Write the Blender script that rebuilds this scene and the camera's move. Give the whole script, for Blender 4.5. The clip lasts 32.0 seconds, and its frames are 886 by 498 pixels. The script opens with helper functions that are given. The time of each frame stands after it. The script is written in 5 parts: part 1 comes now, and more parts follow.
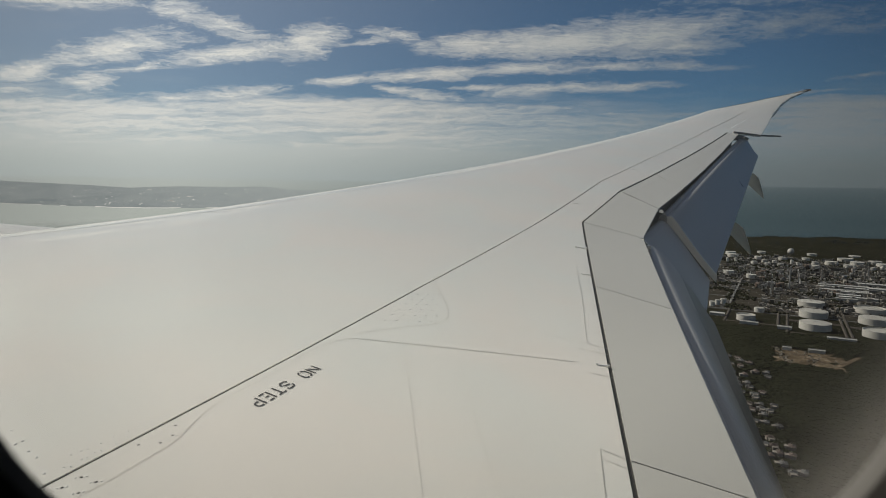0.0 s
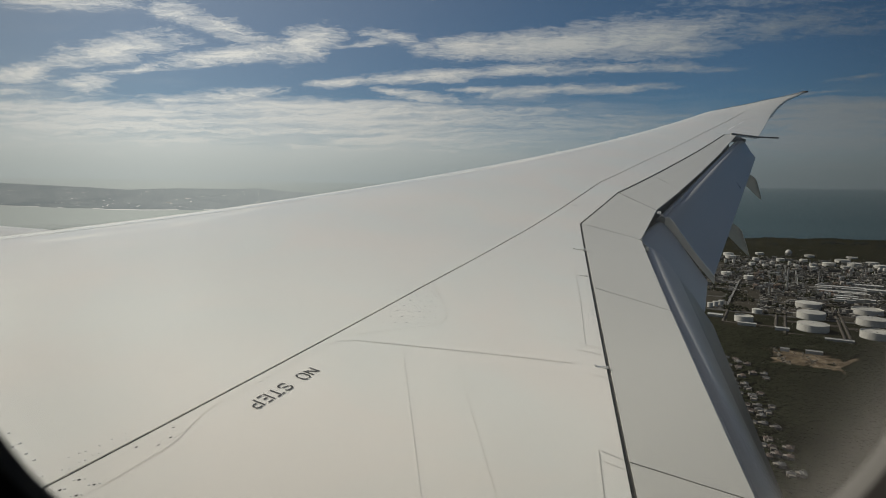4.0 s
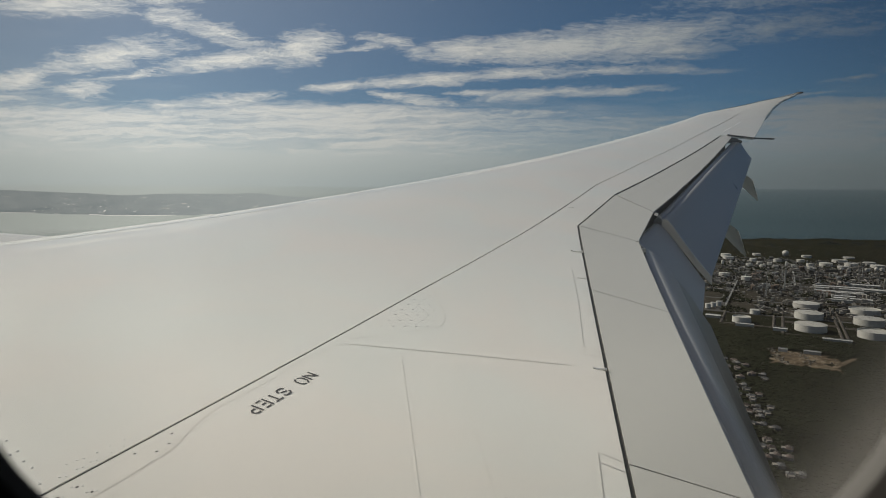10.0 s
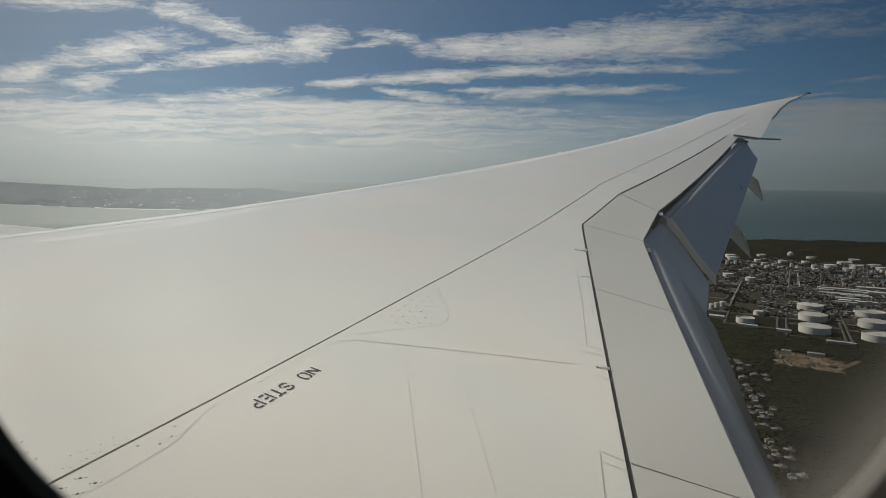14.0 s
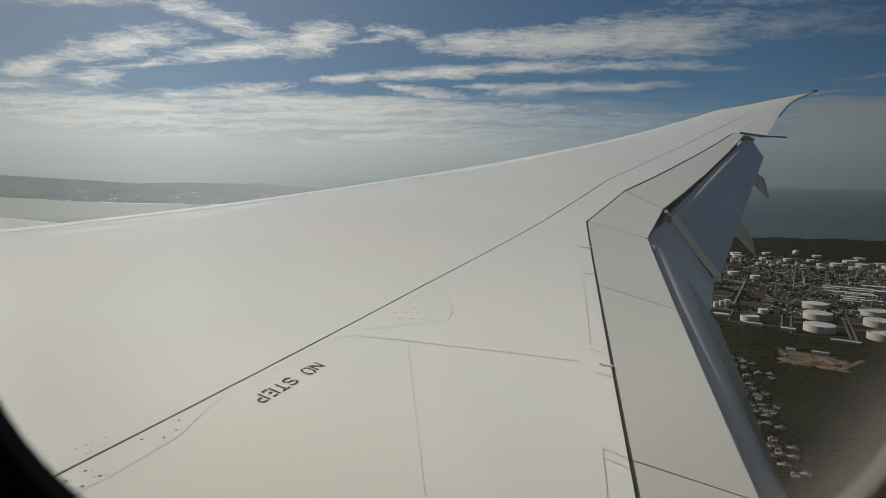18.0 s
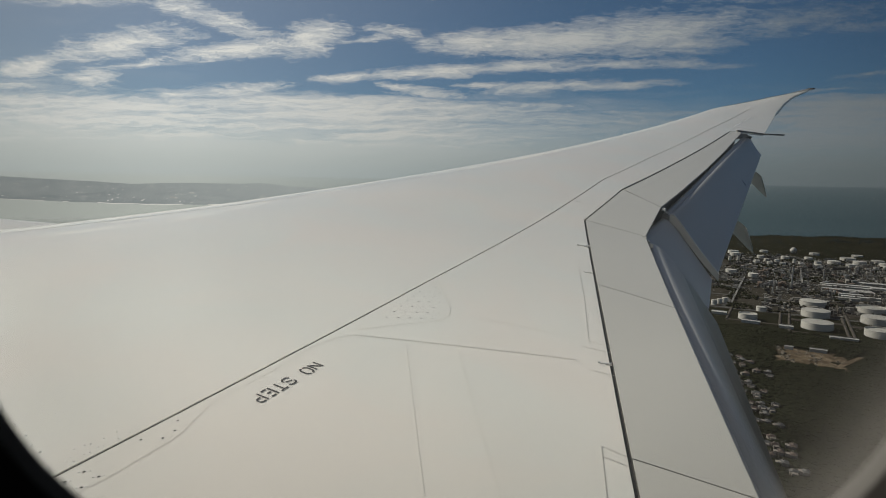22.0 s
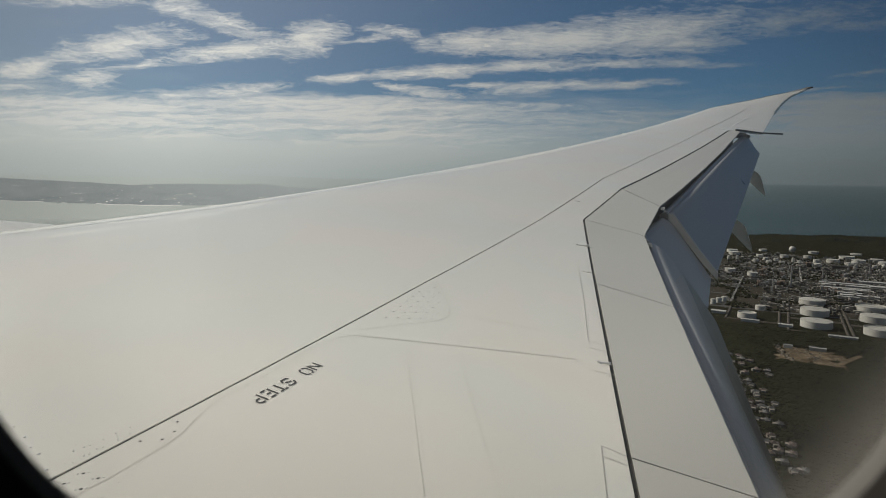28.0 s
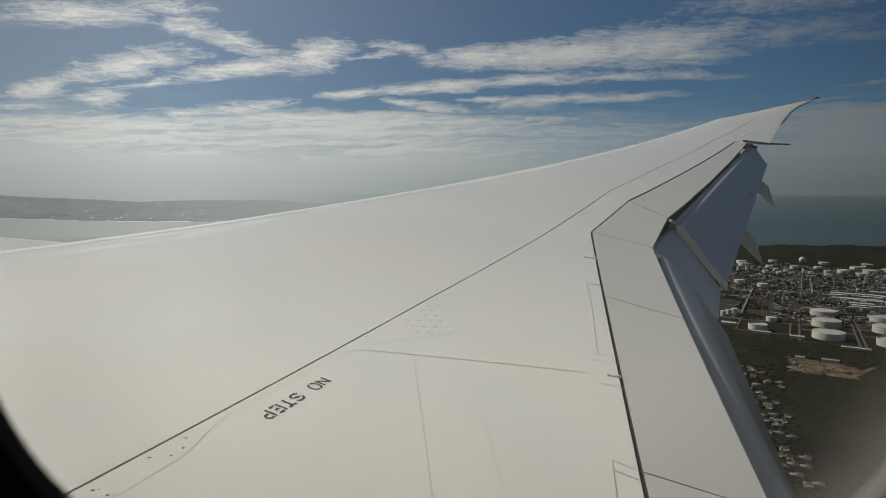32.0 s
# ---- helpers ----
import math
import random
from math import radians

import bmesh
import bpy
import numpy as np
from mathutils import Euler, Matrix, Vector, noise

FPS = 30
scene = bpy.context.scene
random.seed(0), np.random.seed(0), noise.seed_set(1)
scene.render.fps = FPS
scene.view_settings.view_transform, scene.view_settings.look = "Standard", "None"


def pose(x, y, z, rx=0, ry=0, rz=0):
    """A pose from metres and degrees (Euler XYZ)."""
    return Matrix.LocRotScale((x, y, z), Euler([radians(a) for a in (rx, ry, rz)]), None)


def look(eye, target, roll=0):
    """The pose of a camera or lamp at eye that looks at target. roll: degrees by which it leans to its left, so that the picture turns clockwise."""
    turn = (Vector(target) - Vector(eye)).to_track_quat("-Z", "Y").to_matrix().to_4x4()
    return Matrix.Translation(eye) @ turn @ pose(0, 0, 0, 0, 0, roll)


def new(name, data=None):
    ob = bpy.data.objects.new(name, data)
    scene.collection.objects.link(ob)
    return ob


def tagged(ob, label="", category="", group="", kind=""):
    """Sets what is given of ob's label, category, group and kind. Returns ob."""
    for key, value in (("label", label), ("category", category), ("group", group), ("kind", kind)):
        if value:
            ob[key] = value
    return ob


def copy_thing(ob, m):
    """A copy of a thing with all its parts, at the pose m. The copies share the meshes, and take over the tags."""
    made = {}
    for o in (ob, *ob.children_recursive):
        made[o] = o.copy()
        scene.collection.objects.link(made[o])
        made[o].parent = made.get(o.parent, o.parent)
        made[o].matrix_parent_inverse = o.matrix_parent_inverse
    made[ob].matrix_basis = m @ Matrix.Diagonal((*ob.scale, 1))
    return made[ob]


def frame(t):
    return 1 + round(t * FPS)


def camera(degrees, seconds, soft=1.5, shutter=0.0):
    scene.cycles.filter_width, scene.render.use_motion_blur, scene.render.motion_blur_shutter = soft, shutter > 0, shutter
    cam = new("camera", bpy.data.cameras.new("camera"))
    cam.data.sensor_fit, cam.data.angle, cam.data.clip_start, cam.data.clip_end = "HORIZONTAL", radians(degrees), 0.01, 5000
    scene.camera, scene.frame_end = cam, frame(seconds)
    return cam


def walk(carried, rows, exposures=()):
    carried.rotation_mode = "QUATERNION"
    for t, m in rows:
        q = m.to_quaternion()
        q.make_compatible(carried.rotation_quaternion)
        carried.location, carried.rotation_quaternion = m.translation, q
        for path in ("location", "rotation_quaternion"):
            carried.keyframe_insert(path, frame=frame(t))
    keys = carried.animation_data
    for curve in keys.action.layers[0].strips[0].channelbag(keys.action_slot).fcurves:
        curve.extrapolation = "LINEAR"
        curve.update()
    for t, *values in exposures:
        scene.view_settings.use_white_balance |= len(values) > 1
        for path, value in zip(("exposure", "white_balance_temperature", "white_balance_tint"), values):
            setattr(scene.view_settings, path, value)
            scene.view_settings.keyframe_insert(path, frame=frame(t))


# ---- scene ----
# camera and its path: a seat window of an airliner, x outboard, y forward, z up, eye height at zero
cam = camera(71.5, 32.0, soft=0.65)
cam.data.dof.use_dof, cam.data.dof.focus_distance, cam.data.dof.aperture_fstop = True, 9.0, 7.5   # the near window rim is out of focus
ROWS = (
    (0.0, 2.6008, -8.9287, 0.0011, 83.825, -0.830, -88.917),
    (0.5, 2.6005, -8.9289, 0.0013, 83.746, -0.688, -89.299),
    (1.0, 2.6008, -8.9285, 0.0012, 84.009, -0.658, -89.044),
    (1.5, 2.6000, -8.9277, 0.0008, 84.343, -0.334, -88.979),
    (2.0, 2.6005, -8.9280, 0.0010, 84.097, -0.626, -89.011),
    (2.5, 2.6001, -8.9278, 0.0003, 84.107, -0.613, -89.176),
    (3.0, 2.6002, -8.9277, 0.0006, 84.174, -1.103, -88.936),
    (3.5, 2.6002, -8.9278, 0.0001, 83.942, -0.782, -89.112),
    (5.5, 2.6008, -8.9276, -0.0002, 84.268, -0.873, -89.005),
    (6.0, 2.5996, -8.9274, -0.0003, 84.292, -0.829, -89.217),
    (6.5, 2.5993, -8.9267, -0.0018, 84.199, -1.082, -89.076),
    (7.0, 2.5992, -8.9272, -0.0012, 84.443, -0.927, -89.109),
    (7.5, 2.5998, -8.9279, -0.0013, 84.168, -0.766, -89.276),
    (8.0, 2.6004, -8.9274, -0.0001, 84.398, -0.781, -89.121),
    (8.5, 2.6004, -8.9279, 0.0002, 84.229, -0.423, -89.323),
    (9.0, 2.5989, -8.9276, -0.0018, 84.657, -0.580, -88.880),
    (9.5, 2.5999, -8.9276, -0.0010, 84.327, -0.612, -89.174),
    (10.0, 2.6003, -8.9278, 0.0005, 84.297, -0.348, -89.353),
    (10.5, 2.6007, -8.9276, 0.0008, 84.655, -0.250, -89.282),
    (11.0, 2.6001, -8.9289, -0.0007, 84.418, 0.210, -89.318),
    (11.5, 2.6015, -8.9291, 0.0015, 84.580, 0.217, -89.146),
    (12.0, 2.6004, -8.9283, 0.0004, 84.563, 0.146, -89.006),
    (12.5, 2.5999, -8.9282, 0.0002, 84.454, -0.309, -88.887),
    (13.0, 2.6003, -8.9282, 0.0007, 83.967, -0.385, -89.047),
    (13.5, 2.6008, -8.9283, 0.0006, 84.025, -0.448, -89.070),
    (14.0, 2.6001, -8.9268, -0.0011, 84.027, -0.992, -88.935),
    (14.5, 2.5991, -8.9255, -0.0017, 84.070, -1.202, -88.628),
    (16.5, 2.6003, -8.9260, -0.0006, 83.736, -1.467, -88.750),
    (17.0, 2.5991, -8.9255, -0.0021, 83.855, -1.277, -88.612),
    (17.5, 2.6004, -8.9266, 0.0004, 83.764, -0.920, -88.690),
    (18.0, 2.5998, -8.9266, -0.0009, 83.669, -1.294, -88.523),
    (18.5, 2.5997, -8.9270, -0.0001, 83.855, -1.229, -88.517),
    (19.0, 2.6001, -8.9272, -0.0005, 83.727, -1.035, -88.786),
    (19.5, 2.5997, -8.9267, -0.0021, 83.821, -1.009, -88.788),
    (20.0, 2.6007, -8.9275, 0.0003, 83.626, -1.087, -88.988),
    (20.5, 2.5994, -8.9276, -0.0018, 83.852, -1.216, -88.863),
    (21.0, 2.6001, -8.9273, -0.0004, 83.575, -1.382, -88.832),
    (21.5, 2.6010, -8.9289, 0.0009, 83.603, -1.108, -88.854),
    (22.0, 2.5999, -8.9267, -0.0013, 83.597, -1.061, -88.716),
    (22.5, 2.6003, -8.9284, -0.0008, 83.473, -0.895, -88.872),
    (23.0, 2.6000, -8.9279, -0.0003, 83.593, -1.201, -88.947),
    (23.5, 2.6006, -8.9278, 0.0003, 83.516, -0.985, -89.024),
    (24.0, 2.6006, -8.9286, 0.0006, 83.438, -1.088, -89.127),
    (24.5, 2.6003, -8.9277, -0.0002, 83.487, -1.373, -88.744),
    (25.0, 2.5999, -8.9269, -0.0004, 83.393, -1.267, -88.980),
    (25.5, 2.6006, -8.9281, -0.0005, 83.495, -1.170, -88.777),
    (27.5, 2.6001, -8.9275, -0.0005, 83.486, -1.277, -89.018),
    (28.0, 2.6002, -8.9278, -0.0009, 83.599, -0.867, -88.811),
    (28.5, 2.6000, -8.9272, -0.0011, 83.999, -0.780, -88.534),
    (29.0, 2.6001, -8.9277, -0.0007, 84.173, -0.161, -88.396),
    (29.5, 2.5994, -8.9272, -0.0015, 84.264, -0.222, -88.246),
    (30.0, 2.6000, -8.9279, -0.0005, 84.200, -0.302, -88.463),
    (30.5, 2.6003, -8.9286, -0.0001, 84.046, -0.074, -88.566),
    (31.0, 2.6000, -8.9276, -0.0002, 84.098, -0.382, -88.539),
    (31.5, 2.5998, -8.9284, -0.0000, 84.387, -0.191, -88.618),
    (32.0, 2.5988, -8.9270, -0.0019, 84.880, -0.289, -88.176),
)
walk(cam, [(t, pose(x, y, z, rx, ry, rz)) for t, x, y, z, rx, ry, rz in ROWS])

# ---- world, sun ----
SUN_EL, SUN_AZ = 35.0, 57.0          # degrees above the horizon, degrees forward of outboard
EYE_H = 250.0                        # flying height over the ground
world = bpy.data.worlds.new("sky")
scene.world = world
world.use_nodes = True


class Graph:
    """Short hand for building node trees."""

    def __init__(self, tree):
        self.tree = tree
        tree.nodes.clear()

    def node(self, kind, **links):
        return self.wire(self.tree.nodes.new(kind), **links)

    def wire(self, n, **links):
        for key, value in links.items():
            sock = n.inputs[int(key[1:])] if key[0] == "i" and key[1:].isdigit() else n.inputs[key.replace("_", " ")]
            if isinstance(value, bpy.types.NodeSocket):
                self.tree.links.new(value, sock)
            else:
                sock.default_value = value
        return n

    def math(self, op, a, b=0.0, c=0.0, clamp=False):
        n = self.node("ShaderNodeMath", i0=a, i1=b, i2=c)
        n.operation, n.use_clamp = op, clamp
        return n.outputs[0]

    def vec(self, op, a, b=(0, 0, 0)):
        n = self.node("ShaderNodeVectorMath", i0=a, i1=b)
        n.operation = op
        return n.outputs["Value" if op in ("DOT_PRODUCT", "LENGTH") else "Vector"]

    def remap(self, v, a, b, c=0.0, d=1.0, smooth=False):
        n = self.node("ShaderNodeMapRange", i0=v, i1=a, i2=b, i3=c, i4=d)
        n.interpolation_type = "SMOOTHSTEP" if smooth else "LINEAR"
        return n.outputs[0]

    def noise(self, v, scale, detail=4.0, rough=0.55, distort=0.0, color=False):
        n = self.node("ShaderNodeTexNoise", Vector=v, Scale=scale, Detail=detail, Roughness=rough, Distortion=distort)
        return n.outputs["Color" if color else "Fac"]

    def mix(self, f, a, b):
        n = self.node("ShaderNodeMix")
        n.data_type = "RGBA"
        for key, value in ((0, f), (6, a), (7, b)):
            if isinstance(value, bpy.types.NodeSocket):
                self.tree.links.new(value, n.inputs[key])
            else:
                n.inputs[key].default_value = value
        return n.outputs[2]


def build_world():
    g = Graph(world.node_tree)
    way = g.node("ShaderNodeTexCoord").outputs["Generated"]
    sky = g.node("ShaderNodeTexSky")
    sky.sky_type, sky.sun_disc, sky.sun_elevation, sky.sun_rotation = "NISHITA", False, radians(SUN_EL), radians(90 - SUN_AZ)
    sky.altitude, sky.air_density, sky.dust_density, sky.ozone_density = 250.0, 0.8, 0.35, 3.0
    sky_bg = g.node("ShaderNodeBackground", Color=g.vec("MULTIPLY", sky.outputs[0], (0.745, 1.0, 1.10)), Strength=0.0465)
    # a plane square to the middle of the cloud field, to set the cloud banks out on
    turn = Matrix.Rotation(radians(0.4), 3, "Z")
    right, up, ahead = (turn @ Vector(v) for v in ((0.0211, -0.9996, 0.018), (0.1086, 0.0201, 0.9939), (0.9939, 0.019, -0.109)))
    dist = g.math("MAXIMUM", g.vec("DOT_PRODUCT", way, ahead), 0.15)
    u = g.math("DIVIDE", g.vec("DOT_PRODUCT", way, right), dist)
    v = g.math("DIVIDE", g.vec("DOT_PRODUCT", way, up), dist)
    sep = g.node("ShaderNodeSeparateXYZ", Vector=way)
    height = sep.outputs[2]
    # cloud sheet seen in perspective: the same direction met with a level layer
    lift = g.math("ADD", g.math("MAXIMUM", height, 0.0), 0.06)
    layer = g.node("ShaderNodeCombineXYZ", X=g.math("DIVIDE", sep.outputs[0], lift), Y=g.math("DIVIDE", sep.outputs[1], lift)).outputs[0]
    uv = g.node("ShaderNodeCombineXYZ", X=u, Y=v).outputs[0]
    warp = g.vec("SUBTRACT", g.noise(layer, 1.1, 5, 0.6, color=True), (0.5, 0.5, 0.5))
    warp = g.vec("MULTIPLY", warp, (0.075, 0.016, 0.0))
    uvw = g.vec("ADD", uv, warp)
    frays = g.node("ShaderNodeMapping", Vector=uvw, Rotation=(0, 0, radians(4)), Scale=(16.0, 55.0, 1)).outputs[0]
    fray = g.vec("SUBTRACT", g.noise(frays, 1.0, 6, 0.65, 0.5, color=True), (0.5, 0.5, 0.5))
    uvw = g.vec("ADD", uvw, g.vec("MULTIPLY", fray, (0.085, 0.020, 0.0)))
    # cloud banks: middle u, v, half length, half thickness, tilt, density
    bay_side = (
        (-0.610, 0.414, 0.147, 0.022, 1, 0.95),
        (-0.444, 0.421, 0.083, 0.013, -8, 0.7),
        (0.584, 0.423, 0.184, 0.020, 4, 0.5),
        (-0.417, 0.387, 0.073, 0.018, -14, 0.8),
        (-0.334, 0.361, 0.083, 0.018, -20, 0.8),
        (-0.522, 0.330, 0.115, 0.022, 9, 1),
        (-0.651, 0.295, 0.083, 0.018, 14, 1),
        (-0.568, 0.272, 0.053, 0.016, 2, 1),
        (-0.490, 0.299, 0.064, 0.007, 10, 0.8),
        (-0.316, 0.322, 0.161, 0.013, 5, 1),
        (-0.206, 0.339, 0.064, 0.025, 14, 1),
        (-0.118, 0.339, 0.046, 0.006, 8, 0.8),
        (-0.063, 0.348, 0.055, 0.012, -8, 0.8),
        (-0.017, 0.331, 0.046, 0.013, -12, 0.75))
    ocean_side = (
        (0.070, 0.333, 0.078, 0.020, 0, 1),
        (0.198, 0.335, 0.165, 0.022, 2, 1.1),
        (0.336, 0.350, 0.129, 0.030, 6, 1.1),
        (0.419, 0.366, 0.092, 0.022, 8, 0.85),
        (0.410, 0.330, 0.087, 0.013, 4, 0.85),
        (0.566, 0.368, 0.156, 0.022, 7, 0.55),
        (0.657, 0.383, 0.110, 0.015, 8, 0.42),
        (0.685, 0.361, 0.064, 0.009, 5, 0.5),
        (-0.151, 0.275, 0.060, 0.008, 4, 1),
        (-0.013, 0.284, 0.147, 0.009, 3, 1),
        (0.116, 0.293, 0.165, 0.009, 4, 1),
        (0.263, 0.296, 0.129, 0.008, 3, 0.95),
        (0.382, 0.299, 0.092, 0.006, 1, 0.8))
    wisps = (
        (0.070, 0.262, 0.051, 0.005, 0, 0.9),
        (0.189, 0.260, 0.110, 0.008, 2, 1),
        (0.309, 0.263, 0.078, 0.006, 2, 0.9),
        (-0.063, 0.260, 0.055, 0.005, -6, 0.9),
        (-0.017, 0.250, 0.069, 0.006, -3, 0.9),
        (-0.325, 0.256, 0.073, 0.012, 4, 1),
        (-0.431, 0.248, 0.064, 0.008, 2, 1),
        (-0.702, 0.259, 0.051, 0.004, -2, 0.8),
        (0.639, 0.258, 0.064, 0.003, 4, 0.6),
        (0.694, 0.282, 0.055, 0.003, 6, 0.5),
        (0.162, 0.230, 0.064, 0.005, -3, 0.9),
        (0.474, 0.295, 0.055, 0.004, 3, 0.5))
    sheets = (
        (-0.536, 0.230, 0.386, 0.016, -1, 1),
        (-0.123, 0.230, 0.349, 0.014, -3, 1),
        (-0.610, 0.208, 0.441, 0.028, 0, 1),
        (-0.169, 0.207, 0.404, 0.024, -1, 1),
        (-0.490, 0.177, 0.478, 0.024, 0, 0.9),
        (-0.059, 0.179, 0.478, 0.024, 1, 0.85),
        (0.235, 0.208, 0.275, 0.017, -1, 0.6),
        (0.675, 0.232, 0.150, 0.013, 2, 1.3),
        (0.640, 0.205, 0.210, 0.020, 1, 1.35),
        (0.620, 0.176, 0.260, 0.022, 0, 1.3),
        (0.640, 0.140, 0.240, 0.016, 0, 0.9))

    def gathered(rows, wide, tall):
        most = None
        for cu, cv, hl, ht, tilt, dense in rows:
            m = g.node("ShaderNodeMapping")
            m.vector_type = "TEXTURE"
            g.wire(m, Vector=uvw, Location=(cu, cv, 0), Rotation=(0, 0, radians(tilt)), Scale=(hl * wide, ht * tall, 1))
            near = g.math("MULTIPLY", g.math("SUBTRACT", 1.0, g.vec("LENGTH", m.outputs[0]), clamp=True), dense)
            most = near if most is None else g.math("MAXIMUM", most, near)
        return most

    most = gathered(bay_side + ocean_side + wisps, 1.5, 1.65)
    sheet = gathered(sheets, 1.3, 1.6)
    # the sky away from these banks carries the same broken cirrus
    aside = g.remap(g.vec("DOT_PRODUCT", way, ahead), 0.80, 0.68)
    loose = g.math("MULTIPLY", g.remap(g.noise(layer, 0.7, 6), 0.46, 0.66), g.math("MULTIPLY", aside, 0.9))
    most = g.math("MAXIMUM", most, loose)
    streak = g.node("ShaderNodeMapping", Vector=layer, Rotation=(0, 0, radians(20)), Scale=(1.0, 2.6, 1)).outputs[0]
    comb = g.node("ShaderNodeMapping", Vector=uvw, Rotation=(0, 0, radians(-7)), Scale=(8.5, 66.0, 1)).outputs[0]
    curl = g.node("ShaderNodeMapping", Vector=uvw, Rotation=(0, 0, radians(6)), Scale=(30.0, 190.0, 1)).outputs[0]
    fine = g.math("ADD", g.math("MULTIPLY", g.noise(streak, 1.7, 8, 0.62, 0.4), 0.34), g.math("MULTIPLY", g.noise(comb, 1.0, 8, 0.62, 0.8), 0.38))
    fine = g.math("ADD", fine, g.math("MULTIPLY", g.noise(curl, 1.0, 5, 0.8), 0.46))
    ripple = g.node("ShaderNodeMapping", Vector=uvw, Rotation=(0, 0, radians(14)), Scale=(75.0, 260.0, 1)).outputs[0]
    fine = g.math("ADD", fine, g.math("MULTIPLY", g.noise(ripple, 1.0, 4, 0.75, 0.6), 0.34))
    body = g.math("MULTIPLY_ADD", g.math("POWER", most, 0.8), 1.55, g.math("MULTIPLY", g.math("SUBTRACT", fine, 0.84), 3.6))
    cloud = g.remap(body, 0.0, 1.3, 0.0, 0.92)
    cloud = g.math("MULTIPLY", cloud, g.remap(most, 0.0, 0.18))
    # the low sheet, drawn out into level streaks
    level = g.node("ShaderNodeMapping", Vector=uvw, Rotation=(0, 0, radians(-1)), Scale=(4.5, 95.0, 1)).outputs[0]
    lines = g.math("ADD", g.math("MULTIPLY", g.noise(level, 1.0, 8, 0.66, 0.5), 0.6), g.math("MULTIPLY", g.noise(curl, 1.0, 5, 0.7), 0.4))
    flat = g.math("MULTIPLY_ADD", g.math("POWER", sheet, 0.6), 1.25, g.math("MULTIPLY", g.math("SUBTRACT", lines, 0.53), 3.6))
    flat = g.math("MULTIPLY", g.remap(flat, 0.0, 1.1, 0.05, 0.86), g.remap(sheet, 0.0, 0.12))
    cloud = g.math("MAXIMUM", cloud, flat)
    # thin haze of ice high up on the bay's side
    thin = g.math("MULTIPLY", g.remap(u, 0.0, -0.6, 0.0, 0.25), g.remap(g.noise(comb, 0.25, 5), 0.3, 0.7, 0.5, 1.0))
    cloud = g.math("MAXIMUM", cloud, thin)
    # thin veil low down, thick towards the horizon
    veil = g.remap(g.math("MULTIPLY_ADD", g.math("SUBTRACT", g.noise(comb, 0.40, 8, 0.66), 0.5), 0.20, height), 0.150, 0.030, 0.0, 0.72, smooth=True)
    glare = g.remap(g.vec("DOT_PRODUCT", way, Vector((math.cos(radians(SUN_EL)) * math.cos(radians(SUN_AZ)), math.cos(radians(SUN_EL)) * math.sin(radians(SUN_AZ)), math.sin(radians(SUN_EL))))), 0.2, 1.0, 0.0, 1.0)
    veil = g.math("MAXIMUM", veil, g.math("MULTIPLY", g.math("POWER", glare, 2.0), 0.28))
    cloud = g.math("MAXIMUM", cloud, veil)
    bright = g.math("MULTIPLY_ADD", glare, 0.96, 0.290)
    cloud_bg = g.node("ShaderNodeBackground", Color=g.mix(g.remap(glare, 0.0, 0.42), (0.86, 0.95, 1.0, 1), (1.0, 0.99, 0.935, 1)), Strength=bright)
    air = g.math("MULTIPLY_ADD", glare, 0.64, 0.208)
    side = g.remap(glare, 0.0, 0.6)
    haze_bg = g.node("ShaderNodeBackground", Color=g.mix(side, (0.76, 0.93, 1.0, 1), (0.91, 1.0, 0.985, 1)), Strength=air)
    # open sea beyond the water sheet, sun glare and haze mixed into its colour
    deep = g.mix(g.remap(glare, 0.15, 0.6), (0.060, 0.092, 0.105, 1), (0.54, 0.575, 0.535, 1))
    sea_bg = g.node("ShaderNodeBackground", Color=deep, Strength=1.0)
    a = g.node("ShaderNodeMixShader", i0=cloud, i1=sky_bg.outputs[0], i2=cloud_bg.outputs[0])
    low = g.remap(height, 0.080, 0.0, 0.0, 0.93, smooth=True)
    b = g.node("ShaderNodeMixShader", i0=low, i1=a.outputs[0], i2=haze_bg.outputs[0])
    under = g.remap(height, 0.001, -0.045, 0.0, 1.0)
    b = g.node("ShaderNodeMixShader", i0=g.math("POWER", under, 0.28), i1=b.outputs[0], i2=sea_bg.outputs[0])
    g.node("ShaderNodeOutputWorld", Surface=b.outputs[0])


build_world()
sun = new("sun", bpy.data.lights.new("sun", "SUN"))
sun.data.energy, sun.data.angle, sun.data.color = 5.2, radians(0.53), (1.0, 0.935, 0.82)
sun_dir = Vector((math.cos(radians(SUN_EL)) * math.cos(radians(SUN_AZ)), math.cos(radians(SUN_EL)) * math.sin(radians(SUN_AZ)), math.sin(radians(SUN_EL))))
sun.matrix_world = look(sun_dir * 40 + Vector((0, 0, 20)), Vector((0, 0, 20)))
scene.view_settings.exposure = -0.33


